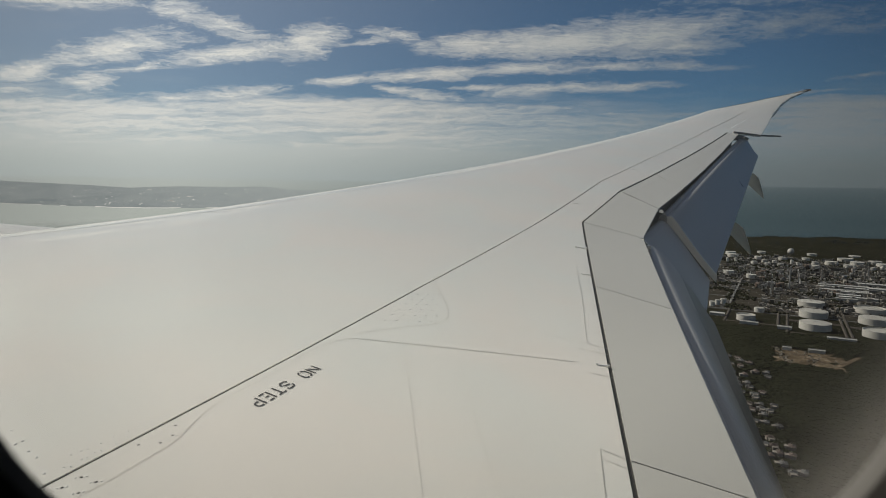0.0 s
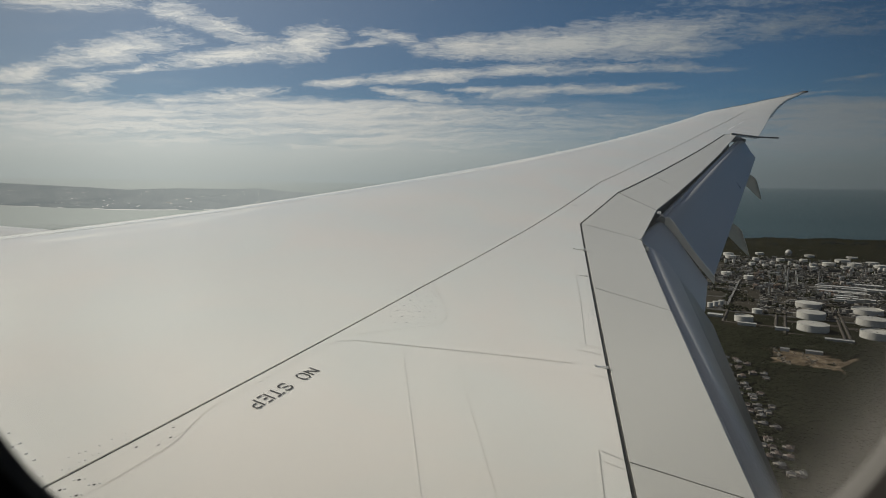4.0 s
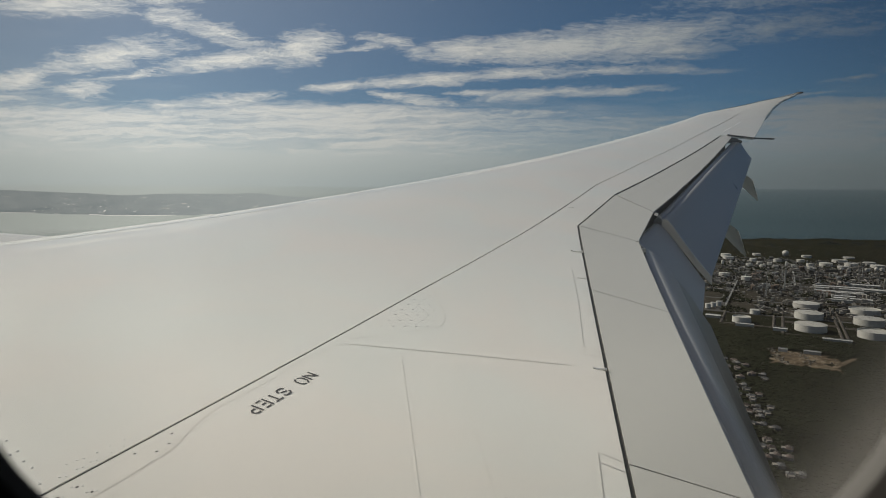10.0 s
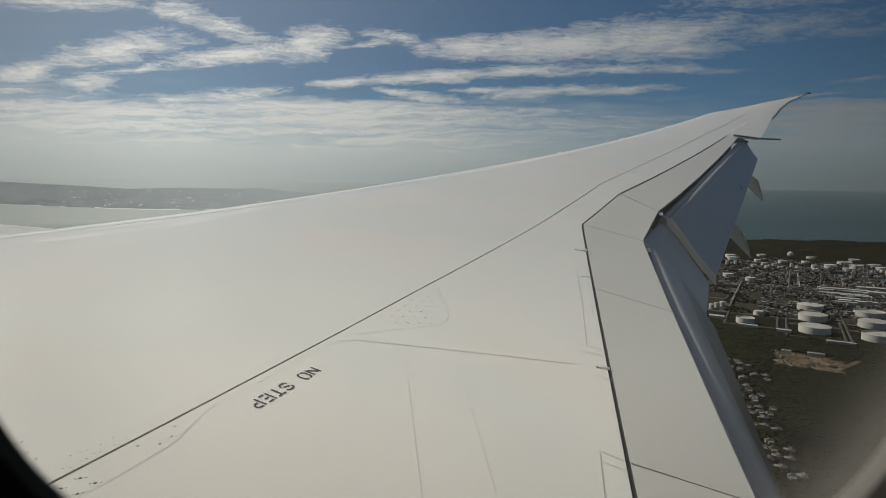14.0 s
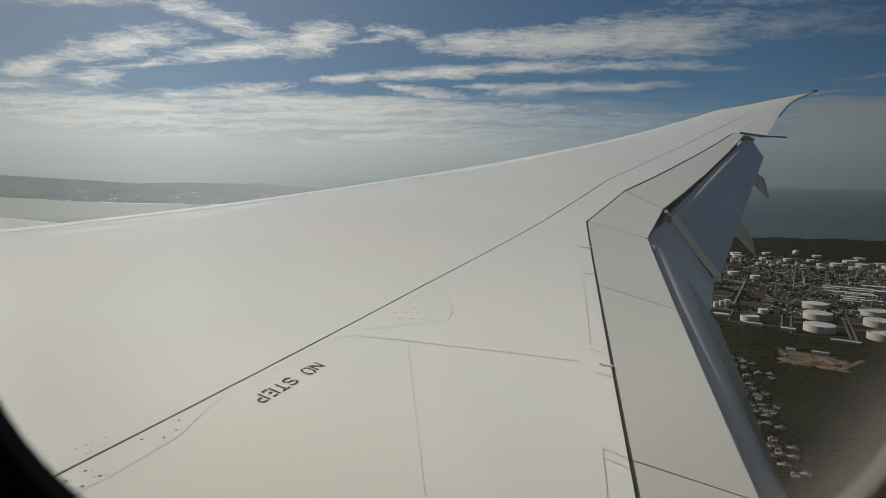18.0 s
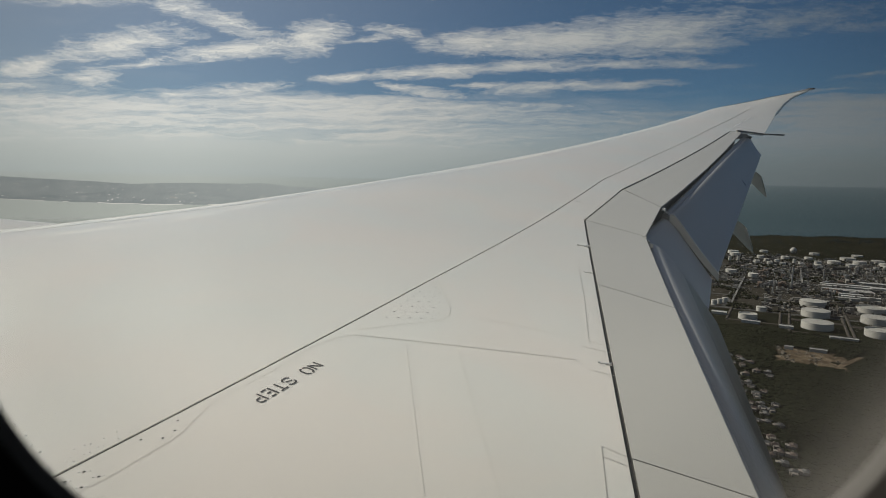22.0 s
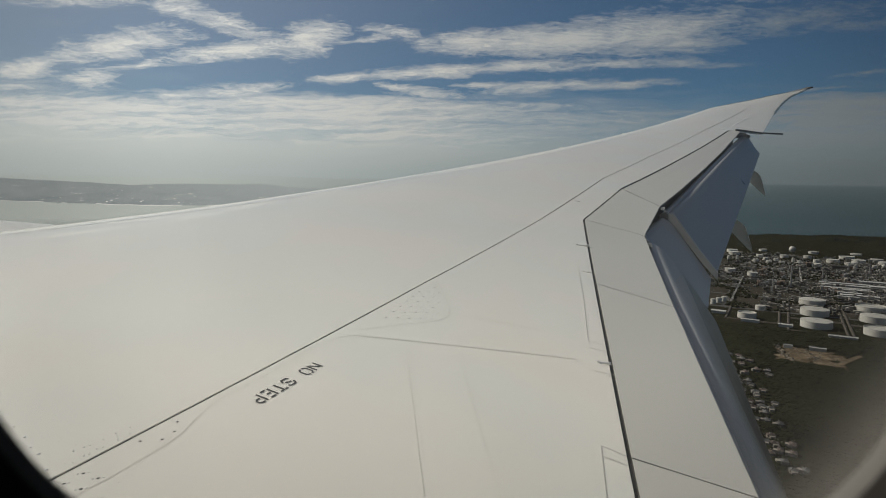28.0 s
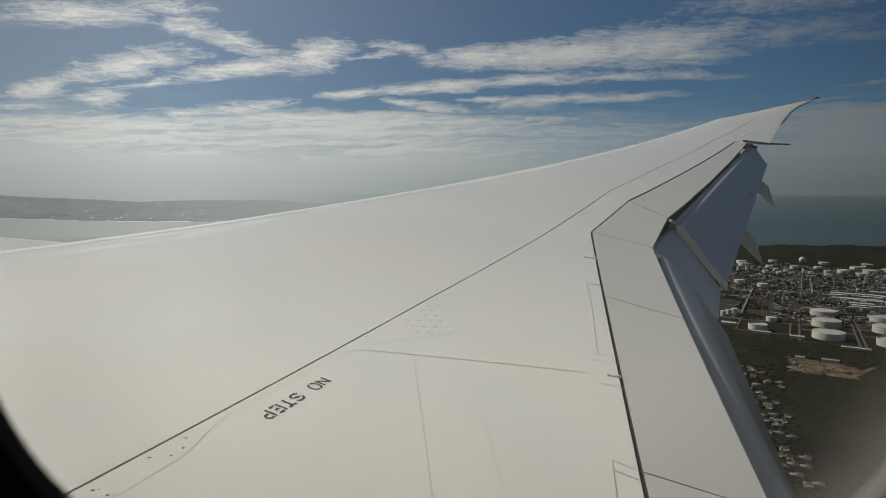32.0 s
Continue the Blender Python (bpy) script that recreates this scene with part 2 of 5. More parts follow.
# ---- materials ----
def surface(name, color, rough=0.5, metal=0.0, grain=0.06, grain_scale=6.0, patch=0.08, patch_scale=0.4, bump=0.0, bump_scale=40.0, island=0.0, one=0.0, spec=0.5, coat=0.0, flat=False, hue=0.0):
    """A paint, metal, stone or soil with two scales of variation; flat: shaded as level ground."""
    m = bpy.data.materials.new(name)
    m.use_nodes = True
    g = Graph(m.node_tree)
    place = g.node("ShaderNodeTexCoord").outputs["Object"]
    fine = g.noise(place, grain_scale, 6, 0.6)
    wide = g.noise(place, patch_scale, 4, 0.6, 0.3)
    tone = g.math("ADD", g.math("MULTIPLY_ADD", g.math("SUBTRACT", fine, 0.5), grain * 2, 1.0), g.math("MULTIPLY", g.math("SUBTRACT", wide, 0.5), patch * 2))
    if island:
        tone = g.math("ADD", tone, g.math("MULTIPLY", g.math("SUBTRACT", g.node("ShaderNodeNewGeometry").outputs["Random Per Island"], 0.5), island * 2))
    if one:
        tone = g.math("ADD", tone, g.math("MULTIPLY", g.math("SUBTRACT", g.node("ShaderNodeObjectInfo").outputs["Random"], 0.5), one * 2))
    col = g.vec("MULTIPLY", g.node("ShaderNodeCombineXYZ", X=tone, Y=tone, Z=tone).outputs[0], color)
    if hue:
        shift = g.remap(g.noise(place, 0.9, 3, 0.5, 0.5), 0.35, 0.65)
        col = g.vec("MULTIPLY", col, g.mix(shift, (1 + hue, 1 - hue * 0.4, 1 - hue * 0.3, 1), (1 - hue, 1 + hue * 0.2, 1 + hue, 1)))
    b = g.node("ShaderNodeBsdfPrincipled", Base_Color=col, Metallic=metal, Roughness=g.math("MULTIPLY_ADD", g.math("SUBTRACT", wide, 0.5), 0.12, rough, clamp=True))
    b.inputs["Specular IOR Level"].default_value = spec
    b.inputs["Coat Weight"].default_value = coat
    b.inputs["Coat Roughness"].default_value = 0.035
    normal = g.node("ShaderNodeCombineXYZ", X=0.0, Y=0.0, Z=1.0).outputs[0] if flat else None
    if bump:
        n = g.node("ShaderNodeBump", Strength=bump, Distance=0.02, Height=g.noise(place, bump_scale, 4))
        if flat:
            g.tree.links.new(normal, n.inputs["Normal"])
        normal = n.outputs[0]
    if normal:
        g.tree.links.new(normal, b.inputs["Normal"])
    g.node("ShaderNodeOutputMaterial", Surface=b.outputs[0])
    return m


def spotted(name, stops, scales, rough=0.9, flat=True, stretch=(1, 1, 1)):
    """Open land: colours laid out by noise at several scales."""
    m = bpy.data.materials.new(name)
    m.use_nodes = True
    g = Graph(m.node_tree)
    place = g.node("ShaderNodeTexCoord").outputs["Object"]
    place = g.node("ShaderNodeMapping", Vector=place, Scale=stretch).outputs[0]
    f = None
    for scale, weight in scales:
        n = g.math("MULTIPLY", g.noise(place, scale, 5, 0.6, 0.2), weight)
        f = n if f is None else g.math("ADD", f, n)
    ramp = g.node("ShaderNodeValToRGB", Fac=f)
    while len(ramp.color_ramp.elements) < len(stops):
        ramp.color_ramp.elements.new(0.5)
    for e, (at, col) in zip(ramp.color_ramp.elements, stops):
        e.position, e.color = at, (*col, 1)
    b = g.node("ShaderNodeBsdfPrincipled", Base_Color=ramp.outputs[0], Roughness=rough)
    b.inputs["Specular IOR Level"].default_value = 0.0
    if flat:
        g.tree.links.new(g.node("ShaderNodeCombineXYZ", X=0.0, Y=0.0, Z=1.0).outputs[0], b.inputs["Normal"])
    g.node("ShaderNodeOutputMaterial", Surface=b.outputs[0])
    return m


def sea_material():
    m = bpy.data.materials.new("sea_water")
    m.use_nodes = True
    g = Graph(m.node_tree)
    place = g.node("ShaderNodeTexCoord").outputs["Object"]
    swell = g.node("ShaderNodeMapping", Vector=place, Rotation=(0, 0, 0.6), Scale=(1, 2.5, 1)).outputs[0]
    rough = g.remap(g.noise(swell, 0.004, 5), 0.3, 0.7, 0.42, 0.52)
    n = g.node("ShaderNodeBump", Strength=0.2, Distance=1.0, Height=g.noise(swell, 0.05, 6))
    tint = g.mix(g.noise(place, 0.0011, 4), (0.014, 0.034, 0.046, 1), (0.024, 0.048, 0.058, 1))
    b = g.node("ShaderNodeBsdfPrincipled", Base_Color=tint, Roughness=rough, IOR=1.33, Normal=n.outputs[0])
    b.inputs["Specular IOR Level"].default_value = 0.5
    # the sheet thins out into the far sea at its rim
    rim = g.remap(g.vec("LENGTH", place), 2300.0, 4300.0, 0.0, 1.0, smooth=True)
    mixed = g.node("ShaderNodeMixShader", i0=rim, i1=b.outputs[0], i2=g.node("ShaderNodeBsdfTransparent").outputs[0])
    g.node("ShaderNodeOutputMaterial", Surface=mixed.outputs[0])
    return m


WIN_Y, WIN_Z, WIN_W, WIN_H, WIN_R = -8.9229, 0.1052, 0.1468, 0.2278, 0.0895   # the window's opening


def glass_material():
    """Clear acrylic with smears, a painted falloff towards the rim and an added pale veil."""
    m = bpy.data.materials.new("window_acrylic")
    m.use_nodes = True
    g = Graph(m.node_tree)
    p = g.vec("SUBTRACT", g.node("ShaderNodeTexCoord").outputs["Object"], (0.0, WIN_Y, WIN_Z))
    q = g.vec("SUBTRACT", g.vec("ABSOLUTE", p), (10.0, WIN_W - WIN_R, WIN_H - WIN_R))
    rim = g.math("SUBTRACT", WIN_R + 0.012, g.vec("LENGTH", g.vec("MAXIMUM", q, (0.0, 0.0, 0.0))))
    # darkening painted into the pane, for vignetting at the window's edge
    rim_shade = g.math("MULTIPLY", g.remap(rim, -0.001, 0.004, 0.04, 1.0, smooth=True), g.remap(rim, 0.006, 0.085, 0.85, 1.0, smooth=True))
    tint = g.vec("MULTIPLY", g.node("ShaderNodeCombineXYZ", X=rim_shade, Y=rim_shade, Z=rim_shade).outputs[0], (0.985, 0.985, 0.975))
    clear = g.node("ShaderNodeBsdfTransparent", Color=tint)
    shine = g.node("ShaderNodeBsdfGlossy", Roughness=0.03)
    fres = g.node("ShaderNodeFresnel", IOR=1.25)
    mixed = g.node("ShaderNodeMixShader", i0=fres.outputs[0], i1=clear.outputs[0], i2=shine.outputs[0])
    # greasy smears that catch the sun, also standing in for glare and haze
    smear = g.remap(g.noise(p, 9.0, 5, 0.6, 0.6), 0.35, 0.8, 0.0042, 0.009)
    for cy, cz, r, most in ((0.085, -0.150, 0.075, 0.010), (-0.138, -0.190, 0.050, 0.020)):
        near = g.remap(g.vec("LENGTH", g.vec("MULTIPLY", g.vec("SUBTRACT", p, (0.0, cy, cz)), (0.0, 1.0, 1.0))), r, 0.0, 0.0, most, smooth=True)
        smear = g.math("ADD", smear, g.math("MULTIPLY", near, g.remap(g.noise(p, 16.0, 5, 0.6, 0.8), 0.25, 0.75, 0.3, 1.0)))
    # pale veil added along the aft lower rim, for its blurred glow
    at = g.node("ShaderNodeSeparateXYZ", Vector=p)
    aft = g.math("MULTIPLY", g.remap(at.outputs[1], -0.03, -0.11, smooth=True), g.remap(at.outputs[2], -0.11, -0.19, smooth=True))
    gathered = g.math("MULTIPLY", g.math("POWER", g.remap(rim, 0.034, 0.010), 2.0), 0.045)
    smear = g.math("ADD", smear, g.math("MULTIPLY", gathered, aft))
    dust_veil = g.node("ShaderNodeBsdfTranslucent", Color=(0.85, 0.80, 0.74, 1))
    mixed = g.node("ShaderNodeMixShader", i0=smear, i1=mixed.outputs[0], i2=dust_veil.outputs[0])
    g.node("ShaderNodeOutputMaterial", Surface=mixed.outputs[0])
    return m


# hue patches in the wing paint stand in for tinted window reflections
WING = surface("wing_grey_paint", (0.792, 0.782, 0.718), 0.45, grain=0.012, grain_scale=9, patch=0.06, patch_scale=0.8, spec=0.4, coat=0.65, hue=0.022)
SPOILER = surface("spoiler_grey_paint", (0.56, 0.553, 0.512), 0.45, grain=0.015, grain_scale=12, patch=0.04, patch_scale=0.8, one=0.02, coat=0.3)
SLAT = surface("slat_highlight_paint", (0.80, 0.79, 0.73), 0.4, grain=0.02, patch=0.03, spec=0.4, coat=0.7)
# wing paint on the lowered flaps, with their shade put into both greys
FLAP = surface("flap_shaded_grey", (0.26, 0.26, 0.262), 0.30, grain=0.02, grain_scale=6, patch=0.05, patch_scale=0.7)
FLAP_SHADED = surface("flap_shaded_dark", (0.33, 0.33, 0.335), 0.36, grain=0.02, grain_scale=6, patch=0.06, patch_scale=0.7)
# brown of the reflected ground put into the colour of the flap's rear
AFT = surface("aft_flap_ground_reflection", (0.19, 0.18, 0.165), 0.34, 0.35, grain=0.06, grain_scale=5, patch=0.25, patch_scale=1.2)
FAIRING = surface("fairing_paint", (0.50, 0.485, 0.45), 0.4)
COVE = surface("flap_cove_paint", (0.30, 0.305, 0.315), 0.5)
FENCE = surface("dark_fence_paint", (0.22, 0.215, 0.205), 0.5)
GAP = surface("dark_joint_seal", (0.018, 0.018, 0.02), 0.6, grain=0.1)
SEALANT = surface("grey_joint_sealant", (0.06, 0.058, 0.054), 0.6, grain=0.2, grain_scale=25, patch=0.2, patch_scale=3)
SEAM = surface("grey_joint_filler", (0.47, 0.46, 0.43), 0.6)
FAINT = surface("smooth_joint_filler", (0.70, 0.69, 0.64), 0.6)
METAL = surface("bare_aluminium", (0.62, 0.62, 0.61), 0.42, 1.0, grain=0.03)
# heads coloured near white in place of their sun glints
RIVET = surface("glint_fastener_heads", (0.97, 0.97, 0.95), 0.25, 0.0)
DULL = surface("dull_fastener_heads", (0.40, 0.39, 0.37), 0.5)
SEAL_DOT = surface("sealed_fastener_heads", (0.17, 0.17, 0.16), 0.5)
MARK = surface("black_stencil_paint", (0.05, 0.05, 0.05), 0.6)
WHITE = surface("white_marking_paint", (0.8, 0.8, 0.78), 0.5)
NACELLE = surface("nacelle_white_paint", (0.74, 0.74, 0.72), 0.3, patch=0.03)
LINING = surface("cabin_lining_plastic", (0.42, 0.41, 0.39), 0.6, bump=0.1, bump_scale=400)
BEZEL = surface("window_bezel_plastic", (0.035, 0.033, 0.031), 0.9, spec=0.05)
GASKET = surface("window_gasket_rubber", (0.14, 0.137, 0.131), 0.9, spec=0.05)
CABIN = surface("dark_cabin_trim", (0.08, 0.08, 0.085), 0.8)
HULL = surface("fuselage_white_paint", (0.76, 0.76, 0.75), 0.35, patch=0.02)
GLASS = glass_material()
SEA = sea_material()


# ---- building helpers ----
def finish(name, bm, mat, parent=None, label="", smooth=False):
    me = bpy.data.meshes.new(name)
    bmesh.ops.recalc_face_normals(bm, faces=bm.faces)
    bm.to_mesh(me)
    bm.free()
    me.materials.append(mat)
    if smooth:
        me.polygons.foreach_set("use_smooth", [True] * len(me.polygons))
        me.set_sharp_from_angle(angle=radians(35))
    ob = new(name, me)
    if parent:
        ob.parent = parent
    return tagged(ob, label)


def part(name, bm, mat, parent, label="", smooth=False):
    return finish(name, bm, mat, parent, label, smooth)


def thing(name, label, category, group="", at=(0, 0, 0), kind=""):
    ob = new(name)
    ob.location = at
    return tagged(ob, label, category, group, kind)


def raw(name, verts, faces, mat, parent=None, smooth=False):
    me = bpy.data.meshes.new(name)
    me.from_pydata(verts, [], faces)
    me.materials.append(mat)
    if smooth:
        me.polygons.foreach_set("use_smooth", [True] * len(me.polygons))
    ob = new(name, me)
    if parent:
        ob.parent = parent
    return ob


def grid_faces(rows, cols, at=0, wrap=False):
    out = []
    for i in range(rows - 1):
        for j in range(cols if wrap else cols - 1):
            k = (j + 1) % cols
            out.append((at + i * cols + j, at + i * cols + k, at + (i + 1) * cols + k, at + (i + 1) * cols + j))
    return out


def loft(sections, closed=True, caps=True):
    """A skin over rings of equal count."""
    bm = bmesh.new()
    n = len(sections[0])
    vs = [[bm.verts.new(p) for p in s] for s in sections]
    for a, b in zip(vs, vs[1:]):
        for j in range(n if closed else n - 1):
            k = (j + 1) % n
            try:
                bm.faces.new((a[j], a[k], b[k], b[j]))
            except ValueError:
                pass
    if caps:
        bm.faces.new(vs[0])
        bm.faces.new(vs[-1][::-1])
    return bm


def box(bm, x0, x1, y0, y1, z0, z1, m=None):
    vs = [bm.verts.new((x, y, z)) for z in (z0, z1) for x, y in ((x0, y0), (x1, y0), (x1, y1), (x0, y1))]
    if m is not None:
        for v in vs:
            v.co = m @ v.co
    for f in ((0, 3, 2, 1), (4, 5, 6, 7), (0, 1, 5, 4), (1, 2, 6, 5), (2, 3, 7, 6), (3, 0, 4, 7)):
        bm.faces.new([vs[i] for i in f])
    return bm


def tube(bm, a, b, r0, r1=None, n=8):
    a, b = Vector(a), Vector(b)
    r1 = r0 if r1 is None else r1
    q = (b - a).to_track_quat("Z", "Y")
    rings = [[bm.verts.new(p + q @ Vector((r * math.cos(2 * math.pi * k / n), r * math.sin(2 * math.pi * k / n), 0))) for k in range(n)] for p, r in ((a, r0), (b, r1))]
    for k in range(n):
        bm.faces.new((rings[0][k], rings[0][(k + 1) % n], rings[1][(k + 1) % n], rings[1][k]))
    bm.faces.new(rings[0][::-1])
    bm.faces.new(rings[1])
    return bm


# ---- the wing's shape ----
ROOT, SWEEP = 2.9, 0.7935


def lerp(x, xs, ys):
    return float(np.interp(x, xs, ys))


def y_le(x):
    if x < 25.6:
        return -SWEEP * (x - ROOT)
    return lerp(x, (25.6, 26.0, 26.9, 28.4, 29.2, 30.0), (-18.01, -18.42, -19.46, -21.48, -22.80, -24.12))


def y_te(x):
    return lerp(x, (20.9, 21.7, 24.0, 25.7, 27.5, 28.6, 30.0), (-17.76, -18.21, -19.49, -20.51, -21.67, -22.56, -24.17))


def chord(x):
    return lerp(x, (2.9, 9.9, 26.0, 28.4, 30.0), (11.6, 7.1, 3.0, 1.35, 0.25))


def profile(t):
    t = min(max(t, 0.0), 1.0)
    return 0.5175 * (0.2969 * math.sqrt(t) - 0.126 * t - 0.3516 * t ** 2 + 0.2843 * t ** 3 - 0.1036 * t ** 4)


def z_ref(x):
    w = x - ROOT
    return -1.575 + 0.0955 * w + 0.0039 * w * w + (0.021 * (x - 26) ** 2 if x > 26 else 0.0)


def wing_z(x, y):
    c = chord(x)
    t = (y_le(x) - y) / c
    return z_ref(x) + c * profile(t) + (0.5 - t) * c * math.tan(radians(2.22))


def on_wing(x, y, lift=0.0):
    return Vector((x, y, wing_z(x, y) + lift))


SPAR = ((2.2, 4.56, 7.2, 9.9, 13.07, 15.76, 20.6, 25.74), (-6.54, -7.58, -8.70, -9.895, -11.405, -12.99, -16.05, -19.56))
HINGE = ((2.2, 4.94, 10.29, 12.42, 15.76, 20.86), (-9.23, -9.67, -10.53, -11.54, -13.60, -16.80))
SPOILER_TE = ((2.2, 5.06, 9.94, 11.60, 20.89), (-9.64, -10.21, -11.18, -11.89, -17.14))

wing = thing("aircraft_wing", "light grey swept airliner wing with flaps extended", "wing")


def wing_box():
    """Main torsion box skin: nose, upper skin to the spar joint, under side."""
    xs = sorted(set(list(np.linspace(2.2, 24, 60)) + list(np.linspace(24, 30, 40)) + list(SPAR[0])))
    sections = []
    for x in xs:
        back = lerp(x, *SPAR) + 0.007 if x < 25.74 else y_te(x)
        le, c = y_le(x), chord(x)
        span = le - back
        ring = []
        for k in range(31):                      # upper, from the back to the nose
            s = (1 - k / 30) ** 2.1
            y = le - span * s
            ring.append((x, y, wing_z(x, y)))
        for k in range(1, 13):                   # under side
            s = (k / 12) ** 2
            y = le - span * s
            t = (le - y) / c
            ring.append((x, y, z_ref(x) - 0.62 * c * profile(t) + (0.5 - t) * c * math.tan(radians(2.22)) - (0.004 if k == 12 else 0)))
        sections.append(ring)
    part("main_skin", loft(sections), WING, wing, "light grey painted upper wing skin", True)


def wing_panel(name, mat, corners, nu, nv, thick=0.03, lift=0.0, round_edge=0.0, label="", front=None, aft=None):
    """A skin panel between four plan corners (front inner, front outer, aft outer, aft inner), lying on the wing's shape."""
    a, b, c, d = (Vector(p) for p in corners)
    top, low = [], []
    for i in range(nu + 1):
        p, q = a.lerp(b, i / nu), d.lerp(c, i / nu)
        if front:
            p.y = lerp(p.x, *front[0]) + front[1]
        if aft:
            q.y = lerp(q.x, *aft[0]) + aft[1]
        for j in range(nv + 1):
            w = p.lerp(q, j / nv)
            z = wing_z(w.x, w.y) + lift
            drop = round_edge if j in (0, nv) else 0.0
            top.append((w.x, w.y, z - drop))
            low.append((w.x, w.y, z - thick * (1 - 0.6 * j / nv)))
    rows, cols = nu + 1, nv + 1
    n = len(top)
    faces = grid_faces(rows, cols) + [f[::-1] for f in grid_faces(rows, cols, n)]
    for i in range(rows - 1):
        for j in (0, cols - 1):
            k = i * cols + j
            faces.append((k, k + cols, n + k + cols, n + k))
    for j in range(cols - 1):
        for i in (0, rows - 1):
            k = i * cols + j
            faces.append((k, k + 1, n + k + 1, n + k))
    ob = raw(name, top + low, faces, mat, wing)
    me = ob.data
    me.polygons.foreach_set("use_smooth", [True] * len(me.polygons))
    me.set_sharp_from_angle(angle=radians(30))
    bm = bmesh.new()
    bm.from_mesh(me)
    bmesh.ops.recalc_face_normals(bm, faces=bm.faces)
    bm.to_mesh(me)
    bm.free()
    return tagged(ob, label)


def along(line, x0, x1, off=0.0):
    return ((x0, lerp(x0, *line) + off), (x1, lerp(x1, *line) + off))


def trailing_panels():
    g = 0.007
    for k, (x0, x1) in enumerate(((2.2, 4.94), (4.94, 10.29), (10.29, 12.42), (12.42, 13.07), (13.07, 20.86))):
        gaps = (-g if k < 2 else -0.010, 0.012 if k < 3 else 0.02)
        f, h = along(SPAR, x0, x1, gaps[0]), along(HINGE, x0, x1, gaps[1])
        wing_panel("fixed_panel", WING, (f[0], f[1], h[1], h[0]), 28, 12, label="light grey fixed trailing edge panel" if k == 1 else "", front=(SPAR, gaps[0]), aft=(HINGE, gaps[1]))
    # outer trailing edge with the aileron
    f = along(SPAR, 20.86, 25.70, -0.014)
    wing_panel("aileron_panel", WING, (f[0], f[1], (25.70, y_te(25.7)), (20.95, y_te(20.95))), 16, 8, 0.05, front=(SPAR, -0.014))
    # dark seal strips lying under the joints
    for line, wide, low in ((SPAR, 0.03, 0.005), (HINGE, 0.05, 0.009)):
        xs = np.linspace(2.2, 25.6 if line is SPAR else 20.8, 70)
        verts, faces = [], []
        for x in xs:
            y = lerp(x, *line)
            for dy in (wide, -wide):
                verts.append((x, y + dy, wing_z(x, y + dy) - low))
        part_ob = raw("joint_seal", verts, grid_faces(len(xs), 2), SEALANT, wing)
        tagged(part_ob, "dark rubber joint seal")
    # spoilers, front on the hinge line, one beside another
    cuts = (((2.2, -9.23), (2.2, -9.64)), ((5.20, -9.71), (5.04, -10.205)), ((7.80, -10.13), (7.48, -10.69)), ((10.29, -10.53), (9.94, -11.18)))
    for (a, d), (b, c) in zip(cuts, cuts[1:]):
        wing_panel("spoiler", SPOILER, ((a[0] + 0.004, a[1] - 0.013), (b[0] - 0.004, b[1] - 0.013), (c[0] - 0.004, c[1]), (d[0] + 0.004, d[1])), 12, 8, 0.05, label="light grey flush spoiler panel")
    def cross_seal(a, d, half):
        a, d = Vector(a), Vector(d)
        side = Vector((d.y - a.y, a.x - d.x)).normalized() * half
        spots = [a.lerp(d, k / 6) + side * e for k in range(7) for e in (-1, 1)]
        tagged(raw("joint_seal", [(p.x, p.y, wing_z(p.x, p.y) + 0.0015) for p in spots], grid_faces(7, 2), SEALANT, wing), "dark rubber joint seal")

    for (a, d), half in zip(cuts[1:4], (0.0024, 0.0018, 0.0018)):
        cross_seal(a, d, half)
    wing_panel("kink_panel", SPOILER, ((10.297, -10.545), (12.415, -11.55), (11.597, -11.89), (9.945, -11.18)), 10, 8, 0.05)
    outer = (((12.42, -11.54), (11.60, -11.89)), ((14.21, -12.66), (13.31, -12.86)), ((16.67, -14.20), (15.6, -14.15)), ((18.8, -15.54), (18.2, -15.62)), ((20.86, -16.83), (20.89, -17.14)))
    for (a, d), half in zip(outer[:4], (0.008, 0.003, 0.003, 0.003)):
        cross_seal(a, d, half)
    for (a, d), (b, c) in zip(outer, outer[1:]):
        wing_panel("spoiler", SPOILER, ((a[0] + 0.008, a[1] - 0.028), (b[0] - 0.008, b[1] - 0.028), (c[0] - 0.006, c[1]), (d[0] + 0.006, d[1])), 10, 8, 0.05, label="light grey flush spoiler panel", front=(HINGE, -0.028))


def flap(name, front_in, front_out, aft_in, aft_out, nose=0.10, label="", bulge=0.30, mat=None, rise=0.5, fall=1.6):
    """A lowered flap: round nose, slightly arched upper side, thin trailing edge."""
    sections = []
    for k in range(41):
        f = Vector(front_in).lerp(Vector(front_out), k / 40)
        a = Vector(aft_in).lerp(Vector(aft_out), k / 40)
        line = a - f
        c = line.length
        run = (Vector(front_out) - Vector(front_in)).normalized()
        up = run.cross(line).normalized()
        if up.z < 0:
            up = -up
        ring = []
        for j in range(21):
            s = (1 - j / 20) ** 1.5
            ring.append(f + line * s + up * (bulge * c * s ** rise * (1 - s) ** fall))
        for j in range(1, 8):
            w = math.pi * j / 8
            ring.append(f - line.normalized() * nose * math.sin(w) - up * nose * (1 - math.cos(w)))
        for j in range(9):
            s = j / 8
            ring.append(f + line * s - up * (2 * nose * (1 - s) ** 1.3 + 0.006))
        sections.append(ring)
    return part(name, loft(sections), mat or FLAP, wing, label, True)


